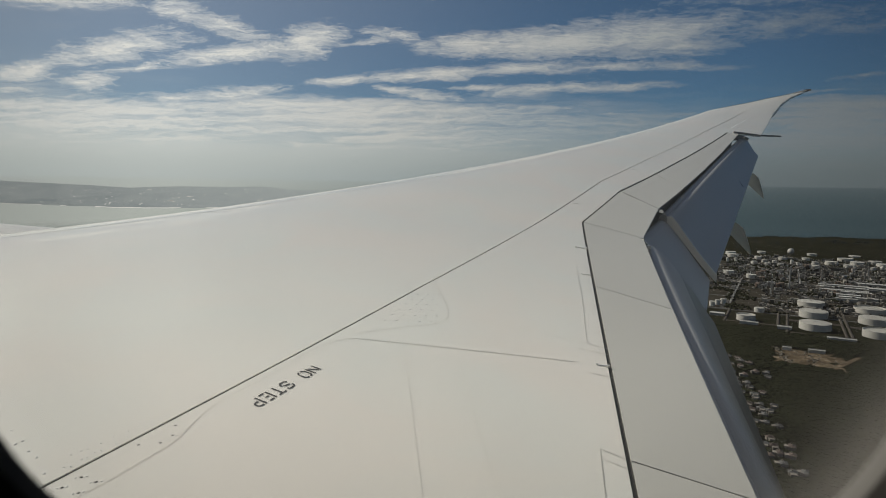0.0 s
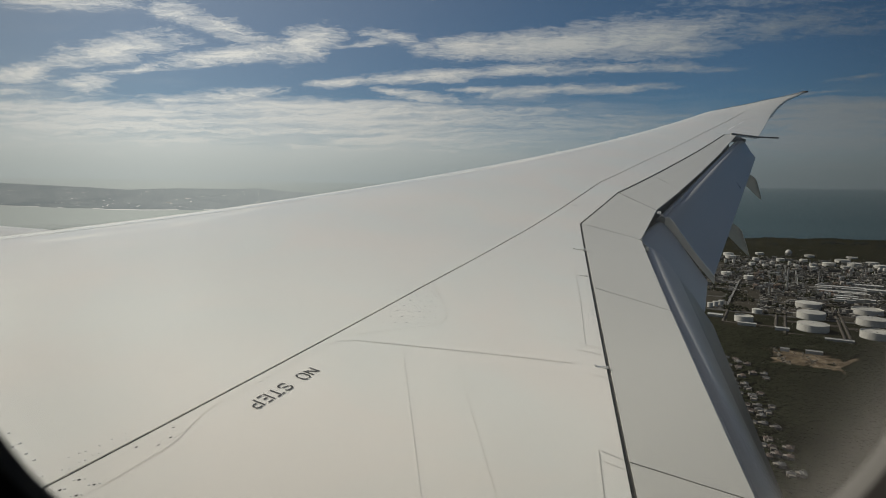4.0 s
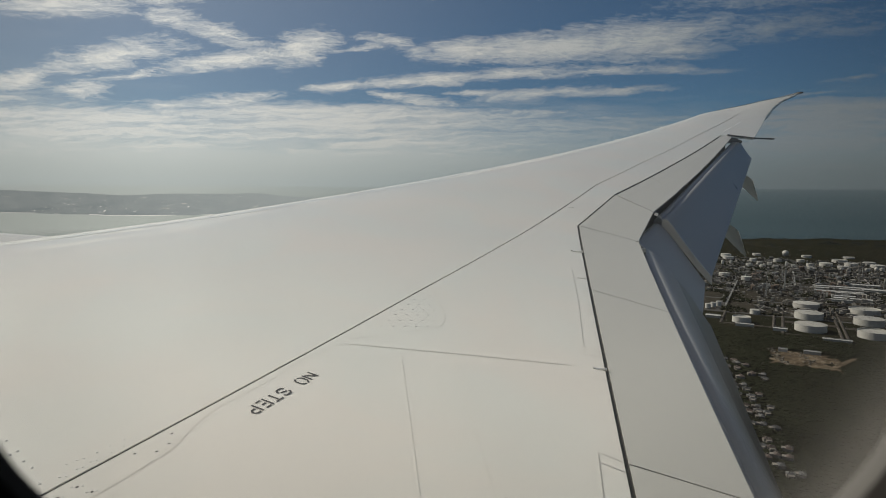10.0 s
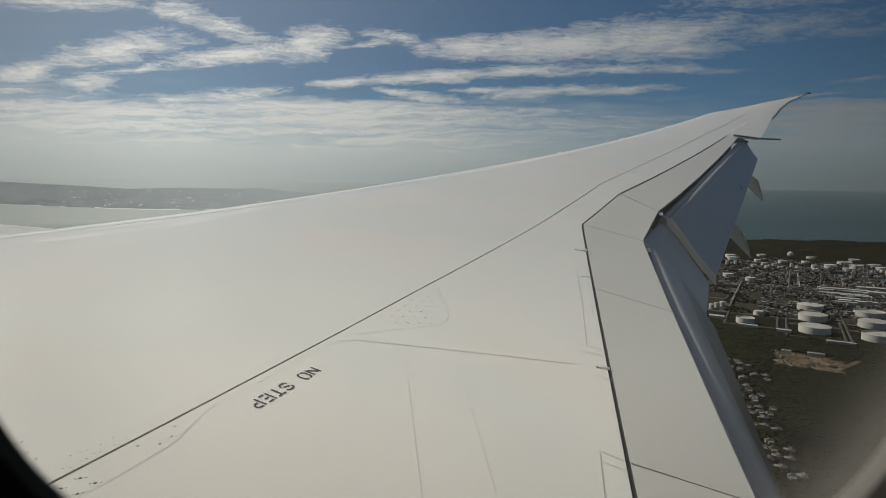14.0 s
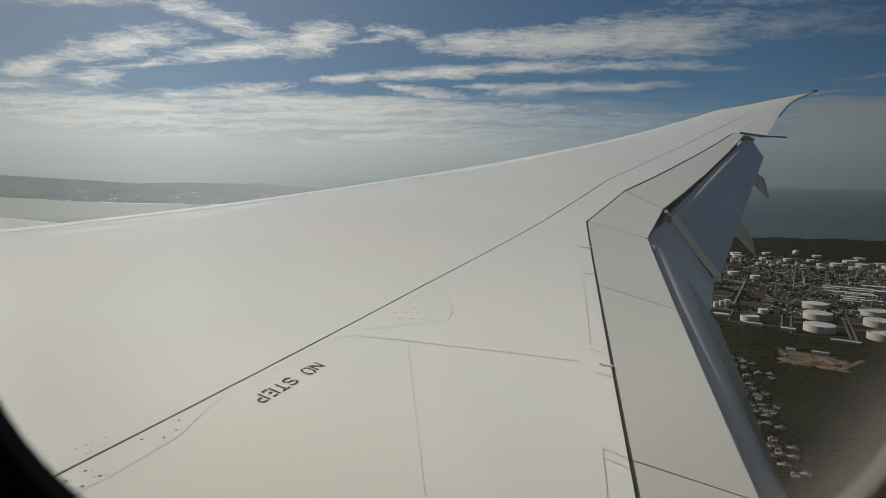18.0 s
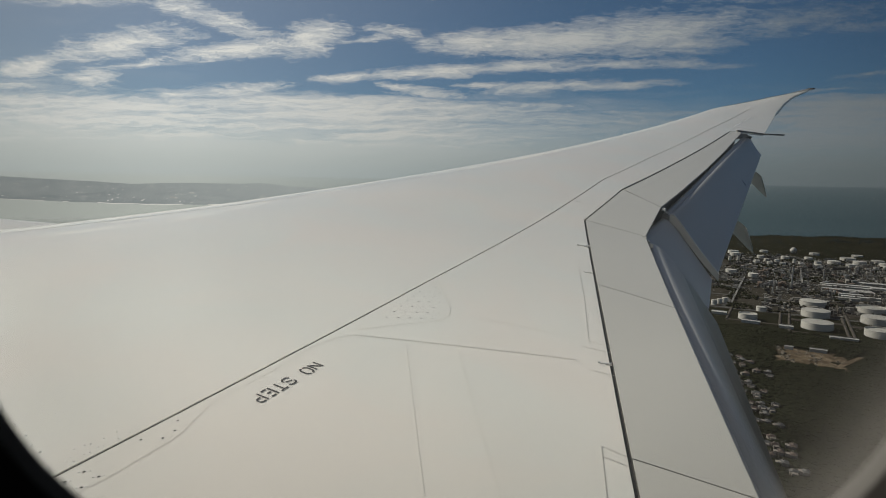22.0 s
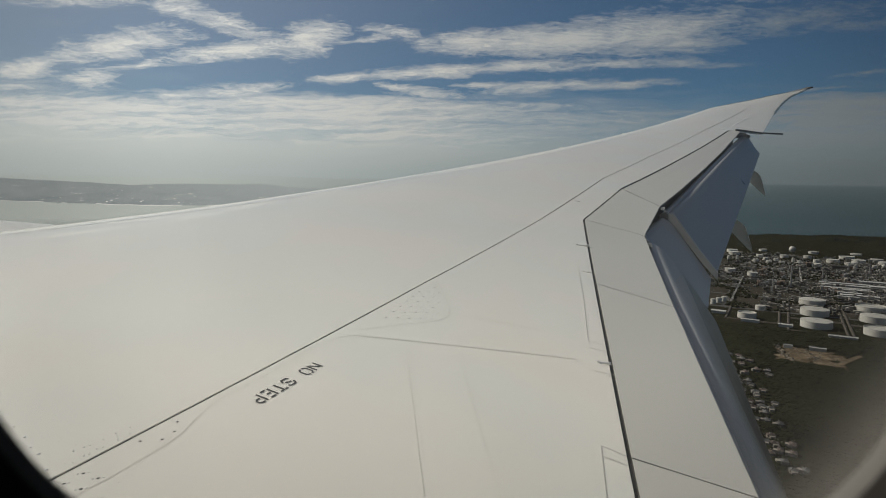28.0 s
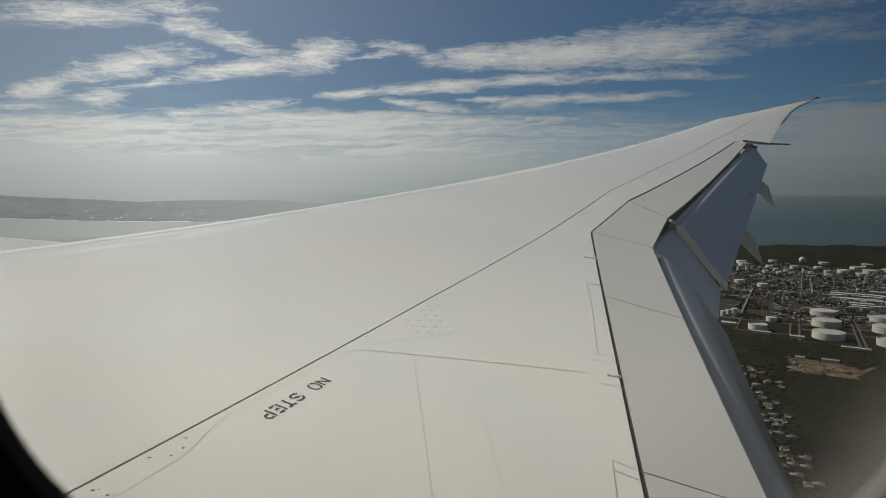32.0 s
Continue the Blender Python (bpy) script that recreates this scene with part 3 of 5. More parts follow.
def flaps():
    flap("outboard_flap", (11.71, -12.055, -0.455), (21.19, -17.43, 1.425), (11.35, -12.67, -1.26), (21.0, -17.81, 0.90), 0.07, "outboard flap lowered for landing, shade in its grey", 0.26, None, 0.45, 3.0)
    flap("flaperon", (10.16, -11.24, -0.68), (11.66, -12.02, -0.53), (9.87, -11.96, -1.47), (11.28, -12.56, -1.32), 0.07, "drooped flaperon at the trailing edge kink, shade in its grey", 0.07, FLAP_SHADED)
    flap("inboard_flap", (2.6, -9.80, -1.72), (9.9, -11.20, -0.72), (2.9, -10.15, -2.45), (9.45, -11.77, -1.40), 0.09, "inboard flap lowered for landing, shade in its grey", 0.30, FLAP_SHADED)
    # added skin over the inboard flap's rear, carrying the painted reflection
    flap("aft_flap", (2.75, -9.985, -2.06), (9.68, -11.515, -1.03), (2.95, -10.25, -2.62), (9.40, -11.86, -1.52), 0.05, "aft part of the inboard flap, ground reflection in its brown", 0.16, AFT)
    a, b = Vector((11.70, -12.055, -0.455)), Vector((11.34, -12.67, -1.26))
    rings = []
    for k in range(13):
        q = k / 12
        p = a.lerp(b, q) + Vector((-0.012, -0.004, 0.26 * (b - a).length * q ** 0.45 * (1 - q) ** 3 + 0.012))
        deep = 0.11 + 0.06 * (1 - q)
        rings.append([p + Vector(v) for v in ((-0.034, 0.016, -deep), (-0.034, 0.016, -0.008), (-0.022, 0.010, 0.006), (0.006, -0.004, 0.006), (0.008, -0.004, -deep))])
    part("flap_end_rib", loft(rings), FAIRING, wing, "pale rounded rib closing the flap end", True)
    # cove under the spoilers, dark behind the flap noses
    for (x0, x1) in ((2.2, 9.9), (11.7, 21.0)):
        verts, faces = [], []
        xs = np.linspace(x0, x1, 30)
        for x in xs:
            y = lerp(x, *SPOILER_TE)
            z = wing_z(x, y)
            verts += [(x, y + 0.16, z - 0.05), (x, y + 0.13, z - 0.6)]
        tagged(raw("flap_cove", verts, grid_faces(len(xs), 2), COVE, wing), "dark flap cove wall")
    # end plate between outboard flap and aileron
    bm = bmesh.new()
    zf = wing_z(21.0, -17.2)
    for off in (0.0,):
        a, b, c = (20.95, -17.05, zf + 0.03), (21.05, -17.85, zf - 0.05), (21.2, -18.50, zf - 0.055)
        for p, q in ((a, b), (b, c)):
            p, q = Vector(p), Vector(q)
            q4 = (q - p).to_track_quat("Y", "Z").to_matrix().to_4x4()
            box(bm, -0.035, 0.035, -0.02, (q - p).length + 0.02, -0.020, 0.020, Matrix.Translation(p) @ q4)
    part("flap_end_fence", bm, FENCE, wing, "dark grey flap end fence")
    bm = bmesh.new()
    box(bm, 20.86, 21.10, -17.30, -17.05, zf - 0.20, zf - 0.07)
    tube(bm, (20.95, -17.1, zf - 0.05), (21.05, -17.5, zf - 0.16), 0.05, 0.04)
    part("flap_support", bm, FENCE, wing, "dark grey flap support at the outer flap end")
    # flap track fairings: long pods ending in a point behind the flap
    for x, y, z in ((19.0, -17.06, -0.30), (14.5, -14.66, -1.30)):
        rings = []
        for k in range(15):
            s = k / 14
            r = 0.52 * (1 - s) ** 0.9 + 0.045 * math.sqrt(1 - s * 0.98)
            cy, cz = y + 0.46 * (1 - s), z + 0.60 * (1 - s)
            rings.append([(x + r * 0.8 * math.cos(w), cy + r * 0.42 * math.sin(w), cz + r * 0.30 * math.sin(w)) for w in (2 * math.pi * j / 16 for j in range(16))])
        part("flap_track_fairing", loft(rings), FAIRING, wing, "pale grey pointed flap track fairing", True)


wing_box()
trailing_panels()
flaps()


def nacelle():
    eng = thing("jet_engine", "white engine nacelle ahead of the wing", "engine")
    prof = ((2.6, 1.55), (2.75, 1.66), (2.6, 1.76), (1.8, 1.88), (0.4, 1.94), (-1.2, 1.95), (-3.2, 1.92), (-4.6, 1.83), (-6.0, 1.55), (-6.4, 1.4))
    rings = [[(9.7 + r * math.cos(w), y, -2.46 + r * math.sin(w)) for w in (2 * math.pi * j / 48 for j in range(48))] for y, r in prof]
    part("cowling", loft(rings), NACELLE, eng, "white painted engine cowling", True)
    rings = [[(9.7 + r * math.cos(w), y, -2.46 + r * math.sin(w)) for w in (2 * math.pi * j / 48 for j in range(48))] for y, r in ((2.765, 1.64), (2.78, 1.67), (2.70, 1.735), (2.45, 1.80), (2.2, 1.842))]
    part("inlet_lip", loft(rings, caps=False), METAL, eng, "polished metal inlet lip", True)
    # strake on the inner side of the cowling
    bm = bmesh.new()
    w = radians(122)
    pts = [(9.7 + r * math.cos(w), y, -2.46 + r * math.sin(w)) for y, r in ((-1.9, 1.90), (-2.5, 2.12), (-3.5, 2.20), (-3.6, 1.90))]
    a = [bm.verts.new(p) for p in pts]
    b = [bm.verts.new((p[0] + 0.03, p[1], p[2] + 0.02)) for p in pts]
    bm.faces.new(a)
    bm.faces.new(b[::-1])
    for k in range(4):
        bm.faces.new((a[k], b[k], b[(k + 1) % 4], a[(k + 1) % 4]))
    part("strake", bm, WHITE, eng)
    bm = bmesh.new()
    box(bm, 9.5, 9.9, -7.5, -3.0, -2.2, -1.0)
    part("pylon", bm, NACELLE, eng)


nacelle()


# ---- fuselage and window ----
def rounded(cy, cz, hw, hh, r, n=24):
    out = []
    for sy, sz, a0 in ((1, 1, 0), (-1, 1, 90), (-1, -1, 180), (1, -1, 270)):
        for k in range(n + 1):
            w = radians(a0 + 90 * k / n)
            out.append((cy + sy * (hw - r) + r * math.cos(w), cz + sz * (hh - r) + r * math.sin(w)))
    return out

def fuselage():
    hull = tagged(new("fuselage"), "white airliner fuselage barrel round the cabin", "fuselage", kind="structure")
    n, ys = 72, [-22 + k for k in range(13)] + [-9.45, -8.4] + [-7 + k for k in range(12)]
    R, cz = 2.80, -0.25
    def ring(r):
        return [[(r * math.cos(2 * math.pi * j / n), y, cz + r * math.sin(2 * math.pi * j / n)) for j in range(n)] for y in ys]
    for r, mat, name in ((R, HULL, "outer_skin"), (R - 0.10, CABIN, "inner_lining")):
        rings = ring(r)
        verts = [p for s in rings for p in s]
        faces = []
        for i in range(len(ys) - 1):
            for j in range(n):
                if ys[i] == -9.45 and j in (71, 0, 1):
                    continue
                faces.append((i * n + j, i * n + (j + 1) % n, (i + 1) * n + (j + 1) % n, (i + 1) * n + j))
        faces += [tuple(range(n)), tuple(range((len(ys) - 1) * n, len(ys) * n))]
        raw(name, verts, faces, mat, hull, True)
    # side wall panel with the window opening through it
    wall = tagged(new("wall_cabin"), "grey moulded cabin side wall round a window", "wall", kind="structure")
    inner = rounded(WIN_Y, WIN_Z, 0.156, 0.240, 0.092)
    m = len(inner)
    def flare(hw, hh, r, x, dy=0.0, dz=0.0):
        return [(x, y, z) for y, z in rounded(WIN_Y + dy, WIN_Z + dz, hw, hh, r)]
    def to_edge(x):
        out = []
        for y, z in inner:
            dy, dz = y - WIN_Y, z - WIN_Z
            f = 1 / max(abs(dy) / 0.55, abs(dz) / 0.62)
            out.append((x, WIN_Y + dy * f, WIN_Z + dz * f))
        return out
    rings = [to_edge(2.70), to_edge(2.665), flare(0.215, 0.30, 0.14, 2.655), flare(0.198, 0.281, 0.125, 2.658), flare(0.190, 0.273, 0.12, 2.668)]
    raw("panel", [p for r in rings for p in r], grid_faces(len(rings), m, wrap=True), LINING, wall, True)
    rev = [flare(0.190, 0.273, 0.12, 2.668), flare(0.180, 0.263, 0.113, 2.69), flare(0.164, 0.248, 0.101, 2.74), flare(WIN_W + 0.0015, WIN_H + 0.0015, WIN_R + 0.0011, 2.7765)]
    raw("window_reveal", [p for r in rev for p in r], grid_faces(len(rev), m, wrap=True), BEZEL, wall, True)
    rev = [flare(WIN_W + 0.0015, WIN_H + 0.0015, WIN_R + 0.0011, 2.7765), flare(WIN_W, WIN_H, WIN_R, 2.782), flare(WIN_W + 0.002, WIN_H + 0.002, WIN_R + 0.002, 2.784), flare(WIN_W + 0.013, WIN_H + 0.013, WIN_R + 0.013, 2.785), flare(WIN_W + 0.014, WIN_H + 0.014, WIN_R + 0.014, 2.792)]
    tagged(raw("window_gasket", [p for r in rev for p in r], grid_faces(len(rev), m, wrap=True), GASKET, wall, True), "grey rubber window gasket")
    rings = [flare(WIN_W + 0.014, WIN_H + 0.014, WIN_R + 0.014, 2.792), flare(0.17, 0.252, 0.112, 2.795), to_edge(2.798)]
    raw("outer_plate", [p for r in rings for p in r], grid_faces(len(rings), m, wrap=True), HULL, wall, True)
    win = tagged(new("window_1"), "clear rounded aircraft cabin window pane", "window", kind="structure")
    verts, faces = [], []
    for x in (2.786, 2.790):
        verts += flare(WIN_W + 0.0133, WIN_H + 0.0133, WIN_R + 0.0133, x)
    faces = [tuple(range(m)), tuple(range(2 * m - 1, m - 1, -1))] + grid_faces(2, m, wrap=True)
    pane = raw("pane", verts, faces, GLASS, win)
    pane.visible_shadow = False


fuselage()


# ---- the land below: true distances D, drawn in beyond 3600 m so that the horizon stays within sight ----
def reach(D):
    return D if D < 3600 else 3600 + 1250 * (1 - math.exp(-(D - 3600) / 1250))


def ground_at(D, az, h=0.0):
    """A point of the land at true distance D and azimuth az (degrees aft of outboard), h metres above sea level."""
    k = reach(D) / D
    return Vector((math.cos(radians(az)) * D * k, -math.sin(radians(az)) * D * k, (h - EYE_H) * k))


def coast(az):
    """Distance of the ocean shore on the refinery's side."""
    return 3330 + 130 * noise.noise((az * 0.35, 3.1, 0)) + 45 * noise.noise((az * 1.7, 9.0, 0))


def hill(D, az):
    """Height of the wooded headland before the ocean shore."""
    s = max(0.0, min(1.0, (D - 2450) / 500)) * max(0.0, min(1.0, (coast(az) - D) / 120))
    return s * (20 + 22 * noise.noise((az * 0.16 + 2, D / 900, 5)) + 6 * noise.noise((az * 0.9, D / 300, 1)))


FOREST_FLOOR = spotted("bush_floor", ((0.30, (0.014, 0.015, 0.010)), (0.5, (0.018, 0.019, 0.012)), (0.68, (0.032, 0.029, 0.020))), ((0.012, 0.6), (0.08, 0.4)))
YARD = spotted("refinery_ground", ((0.32, (0.025, 0.025, 0.019)), (0.48, (0.040, 0.037, 0.030)), (0.60, (0.062, 0.056, 0.046)), (0.75, (0.12, 0.11, 0.092))), ((0.008, 0.45), (0.05, 0.35), (0.3, 0.2)))
SAND = spotted("pale_sand_and_rubble", ((0.38, (0.045, 0.036, 0.024)), (0.52, (0.12, 0.092, 0.062)), (0.66, (0.27, 0.22, 0.16))), ((0.05, 0.5), (0.3, 0.5)))
ROAD = surface("asphalt", (0.05, 0.049, 0.046), 0.85, grain=0.15, grain_scale=1.5, patch=0.2, patch_scale=0.05, flat=True)
BUND = surface("bund_basin_soil", (0.052, 0.043, 0.033), 0.9, grain=0.2, grain_scale=0.3, patch=0.3, patch_scale=0.03)
TANK = surface("tank_white_paint", (0.43, 0.42, 0.385), 0.55, grain=0.05, grain_scale=0.6, patch=0.10, patch_scale=0.08, one=0.10)
TANK_ROOF = surface("tank_roof_paint", (0.38, 0.37, 0.335), 0.6, grain=0.08, grain_scale=0.3, patch=0.18, patch_scale=0.05, one=0.12)
RUST = surface("rusty_steel", (0.12, 0.085, 0.062), 0.8, grain=0.2, grain_scale=0.8, patch=0.2)
STEEL = surface("grey_plant_steel", (0.21, 0.208, 0.20), 0.5, 0.3, grain=0.15, grain_scale=0.5, island=0.35)
SHED = surface("pale_metal_roofing", (0.38, 0.38, 0.36), 0.5, grain=0.05, grain_scale=0.4, patch=0.12, patch_scale=0.05, one=0.25)
WALLS = surface("shed_wall_cladding", (0.36, 0.35, 0.32), 0.7, one=0.2)
ROOF_RED = surface("terracotta_roof", (0.075, 0.055, 0.046), 0.8, grain=0.1, grain_scale=1.0, one=0.25)
ROOF_GREY = surface("grey_tiled_roof", (0.075, 0.074, 0.072), 0.7, grain=0.1, grain_scale=1.0, one=0.4)
BRICK = surface("house_wall", (0.20, 0.18, 0.155), 0.8, one=0.3)
LEAF = surface("bush_foliage", (0.0215, 0.0235, 0.0140), 0.85, grain=0.25, grain_scale=0.6, patch=0.5, patch_scale=0.012, island=0.25, spec=0.0)
# bluish tone of the haze mixed into the scrub's own colour
FAR_LEAF = surface("hazed_headland_scrub", (0.0165, 0.0215, 0.0220), 0.9, grain=0.2, grain_scale=0.05, patch=0.25, patch_scale=0.006, island=0.2, spec=0.0)


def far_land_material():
    """Suburbs and parks many kilometres off, a glowing backdrop with haze mixed into its colour."""
    m = bpy.data.materials.new("distant_suburbs_hazed")
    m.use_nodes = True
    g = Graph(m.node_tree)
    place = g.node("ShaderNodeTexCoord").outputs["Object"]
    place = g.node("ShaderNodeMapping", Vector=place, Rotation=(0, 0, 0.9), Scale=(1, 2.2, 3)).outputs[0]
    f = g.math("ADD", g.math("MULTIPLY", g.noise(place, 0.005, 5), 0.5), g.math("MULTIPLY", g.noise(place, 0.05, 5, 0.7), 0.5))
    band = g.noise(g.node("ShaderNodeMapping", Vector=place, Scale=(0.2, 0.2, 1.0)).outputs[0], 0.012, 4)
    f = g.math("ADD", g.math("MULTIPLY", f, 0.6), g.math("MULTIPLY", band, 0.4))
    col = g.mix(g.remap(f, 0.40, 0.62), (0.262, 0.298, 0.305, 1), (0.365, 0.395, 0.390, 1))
    # haze mixed into the colour, thicker towards the open end of the bay
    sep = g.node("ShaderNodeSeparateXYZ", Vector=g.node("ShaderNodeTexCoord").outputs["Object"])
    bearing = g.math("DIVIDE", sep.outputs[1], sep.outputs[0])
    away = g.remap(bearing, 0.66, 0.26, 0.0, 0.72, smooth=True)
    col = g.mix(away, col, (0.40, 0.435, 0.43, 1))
    # more haze painted in towards the ridge
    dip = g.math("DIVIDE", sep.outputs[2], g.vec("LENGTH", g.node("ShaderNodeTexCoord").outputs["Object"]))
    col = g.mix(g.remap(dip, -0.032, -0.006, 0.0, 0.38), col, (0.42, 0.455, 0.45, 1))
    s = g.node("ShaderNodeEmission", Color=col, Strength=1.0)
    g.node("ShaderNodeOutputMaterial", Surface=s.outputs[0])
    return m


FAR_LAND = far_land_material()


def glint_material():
    """Sunlight on roofs, windows and beach of the far suburbs, put in as glow."""
    m = bpy.data.materials.new("far_sun_glints")
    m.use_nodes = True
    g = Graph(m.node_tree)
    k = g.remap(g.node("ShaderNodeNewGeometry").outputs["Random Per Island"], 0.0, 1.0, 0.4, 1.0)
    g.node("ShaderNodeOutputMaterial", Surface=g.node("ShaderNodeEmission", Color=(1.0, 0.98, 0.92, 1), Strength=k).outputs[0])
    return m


FAR_GLINT = glint_material()


def rings(Ds, azs, height, name, mat, label, category, keep=None, kind="structure"):
    verts, faces = [], []
    for D in Ds:
        for az in azs:
            verts.append((math.cos(radians(az)) * D, -math.sin(radians(az)) * D, height(D, az) - EYE_H))
    n = len(azs)
    for i in range(len(Ds) - 1):
        for j in range(n - 1):
            if keep is None or keep((Ds[i] + Ds[i + 1]) / 2, (azs[j] + azs[j + 1]) / 2):
                faces.append((i * n + j, (i + 1) * n + j, (i + 1) * n + j + 1, i * n + j + 1))
    ob = raw(name, verts, faces, mat)
    return tagged(ob, label, category, kind=kind)


def sea_and_land():
    azs = [-180 + 4 * k for k in range(34)] + [-44 + k for k in range(88)] + [44 + 4 * k for k in range(35)]
    Ds = [5] + [60 * 1.12 ** k for k in range(39)]
    rings(Ds, azs, lambda D, az: 0.0, "water", SEA, "grey blue open sea and bay under haze", "sea")
    # the shore with the refinery and bush: one sheet from under the aircraft to the coast
    land_az = [8 + 0.5 * k for k in range(110)] + [63 + 4 * k for k in range(24)]
    verts, faces, steps = [], [], [0.0, 0.03, 0.08, 0.14, 0.2, 0.26, 0.32, 0.38, 0.44, 0.5, 0.56, 0.62, 0.68, 0.72, 0.76, 0.79, 0.82, 0.85, 0.88, 0.9, 0.92, 0.94, 0.955, 0.97, 0.98, 0.99, 1.0]
    for s in steps:
        for az in land_az:
            D = 30 + s * (coast(az) - 30)
            verts.append(ground_at(D, az, 3 + hill(D, az) if s < 1 else -1))
    tagged(raw("ground", verts, grid_faces(len(steps), len(land_az)), FOREST_FLOOR), "dark bush covered coastal land", "ground", kind="structure")
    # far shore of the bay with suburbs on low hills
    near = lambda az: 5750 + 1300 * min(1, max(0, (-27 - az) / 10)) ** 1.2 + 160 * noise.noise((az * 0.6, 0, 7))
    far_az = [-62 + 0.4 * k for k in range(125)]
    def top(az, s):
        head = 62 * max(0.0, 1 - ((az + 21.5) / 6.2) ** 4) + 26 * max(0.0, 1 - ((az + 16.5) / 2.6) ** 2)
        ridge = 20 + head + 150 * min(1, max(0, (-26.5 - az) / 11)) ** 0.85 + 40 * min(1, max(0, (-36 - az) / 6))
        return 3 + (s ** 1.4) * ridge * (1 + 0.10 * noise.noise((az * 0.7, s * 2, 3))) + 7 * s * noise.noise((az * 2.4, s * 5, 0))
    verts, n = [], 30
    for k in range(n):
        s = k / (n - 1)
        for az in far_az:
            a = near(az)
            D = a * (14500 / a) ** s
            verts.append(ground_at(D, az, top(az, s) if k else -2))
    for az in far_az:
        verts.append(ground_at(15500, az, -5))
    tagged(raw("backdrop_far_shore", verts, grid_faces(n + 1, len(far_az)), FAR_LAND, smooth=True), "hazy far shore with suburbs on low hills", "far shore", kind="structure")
    # strip of beach along it, and its roofs, both glowing in place of sunlight
    verts = []
    for az in far_az:
        a = near(az)
        verts += [ground_at(a - 18, az, -1.0), ground_at(a + 20, az, 2.0 + 3.0 * abs(noise.noise((az * 1.3, 4, 4))))]
    sand = tagged(raw("backdrop_far_beach", verts, [f for f in grid_faces(len(far_az), 2) if noise.noise((far_az[f[0] // 2] * 0.45, 8.5, 1)) > -0.02], FAR_GLINT), "thin beach along the far bay shore, glowing as if sunlit", "beach", kind="structure")
    rng = random.Random(5)
    verts, faces = [], []
    for k in range(340):
        az, s = rng.uniform(-46, -14.5), rng.random() ** 1.3
        if noise.noise((az * 0.5, s * 4, 12)) < rng.uniform(-0.3, 0.25):
            continue
        a = near(az)
        D = a * (14500 / a) ** (0.04 + 0.92 * s)
        p = ground_at(D, az, top(az, 0.04 + 0.92 * s) + 1)
        w, l, h = rng.uniform(2.5, 8), rng.uniform(2, 7), rng.uniform(2, 6)
        if rng.random() < 0.06:
            w, l, h = w * 2.2, l * 2.2, h * 1.5
        m = Matrix.Translation(p) @ Matrix.Rotation(radians(-az) + rng.uniform(-0.5, 0.5), 4, "Z")
        at, pitch = len(verts), rng.uniform(0.35, 0.6)
        verts += [m @ Vector(c) for c in ((-w, -l, -3), (w, -l, -3), (w, l, -3), (-w, l, -3), (-w, -l, h * 0.2), (w, -l, h * 0.2 + w * pitch), (w, l, h * 0.2 + w * pitch), (-w, l, h * 0.2))]
        faces += [tuple(at + i for i in f) for f in ((4, 5, 6, 7), (1, 2, 6, 5))]
    tagged(raw("backdrop_far_roofs", verts, faces, FAR_GLINT), "scattered roofs of far suburbs, glowing as if sunlit", "roofs", kind="stuff")


sea_and_land()
GZ = -EYE_H + 3.0                      # level of the plain
E1, E2 = Vector((0.883, -0.469, 0)), Vector((-0.469, -0.883, 0))   # the refinery's streets
TURN = math.atan2(E1.y, E1.x)


def slab(name, mat, cx, cy, a, b, label, category, up=0.3, turn=TURN, kind="structure", ragged=0.0):
    m = Matrix.Translation((cx, cy, GZ)) @ Matrix.Rotation(turn, 4, "Z")
    rng = random.Random(int(cx + cy))
    outline = []
    for k in range(40):
        w = 2 * math.pi * k / 40
        c, s = math.cos(w), math.sin(w)
        f = 1 / max(abs(c), abs(s)) * (1 - ragged * rng.random())
        outline.append((c * f * a / 2, s * f * b / 2))
    bm = bmesh.new()
    lo = [bm.verts.new(m @ Vector((x, y, -1))) for x, y in outline]
    hi = [bm.verts.new(m @ Vector((x, y, up))) for x, y in outline]
    bm.faces.new(hi)
    for k in range(40):
        bm.faces.new((lo[k], lo[(k + 1) % 40], hi[(k + 1) % 40], hi[k]))
    ob = finish(name, bm, mat)
    return tagged(ob, label, category, kind=kind)


slab("ground_refinery", YARD, 1640, -1010, 1150, 1150, "bare grey brown ground of an oil refinery", "ground", 0.25, ragged=0.06)
for off in (-330, -215, -60, 92, 245, 400):
    c = Vector((1640, -1010, 0)) + E2 * off
    slab("road", ROAD, c.x, c.y, 1120, 11, "straight grey service road in the refinery", "road", 0.5)
for off in (-560, -395, -120, 60, 250, 430):
    c = Vector((1640, -1010, 0)) + E1 * off
    slab("road", ROAD, c.x, c.y, 11, 1100, "straight grey service road in the refinery", "road", 0.55)
slab("ground_clearing", SAND, 888, -526, 112, 100, "pale sandy clearing with rubble in the bush", "ground", 0.5, ragged=0.5)
for cx, cy, a, b, turn in ((868, -574, 90, 9, -0.9), (822, -628, 80, 6, -0.75), (934, -500, 60, 12, 0.3)):
    slab("ground_track", SAND, cx, cy, a, b, "sandy track through the bush", "track", 0.4, turn, ragged=0.3)


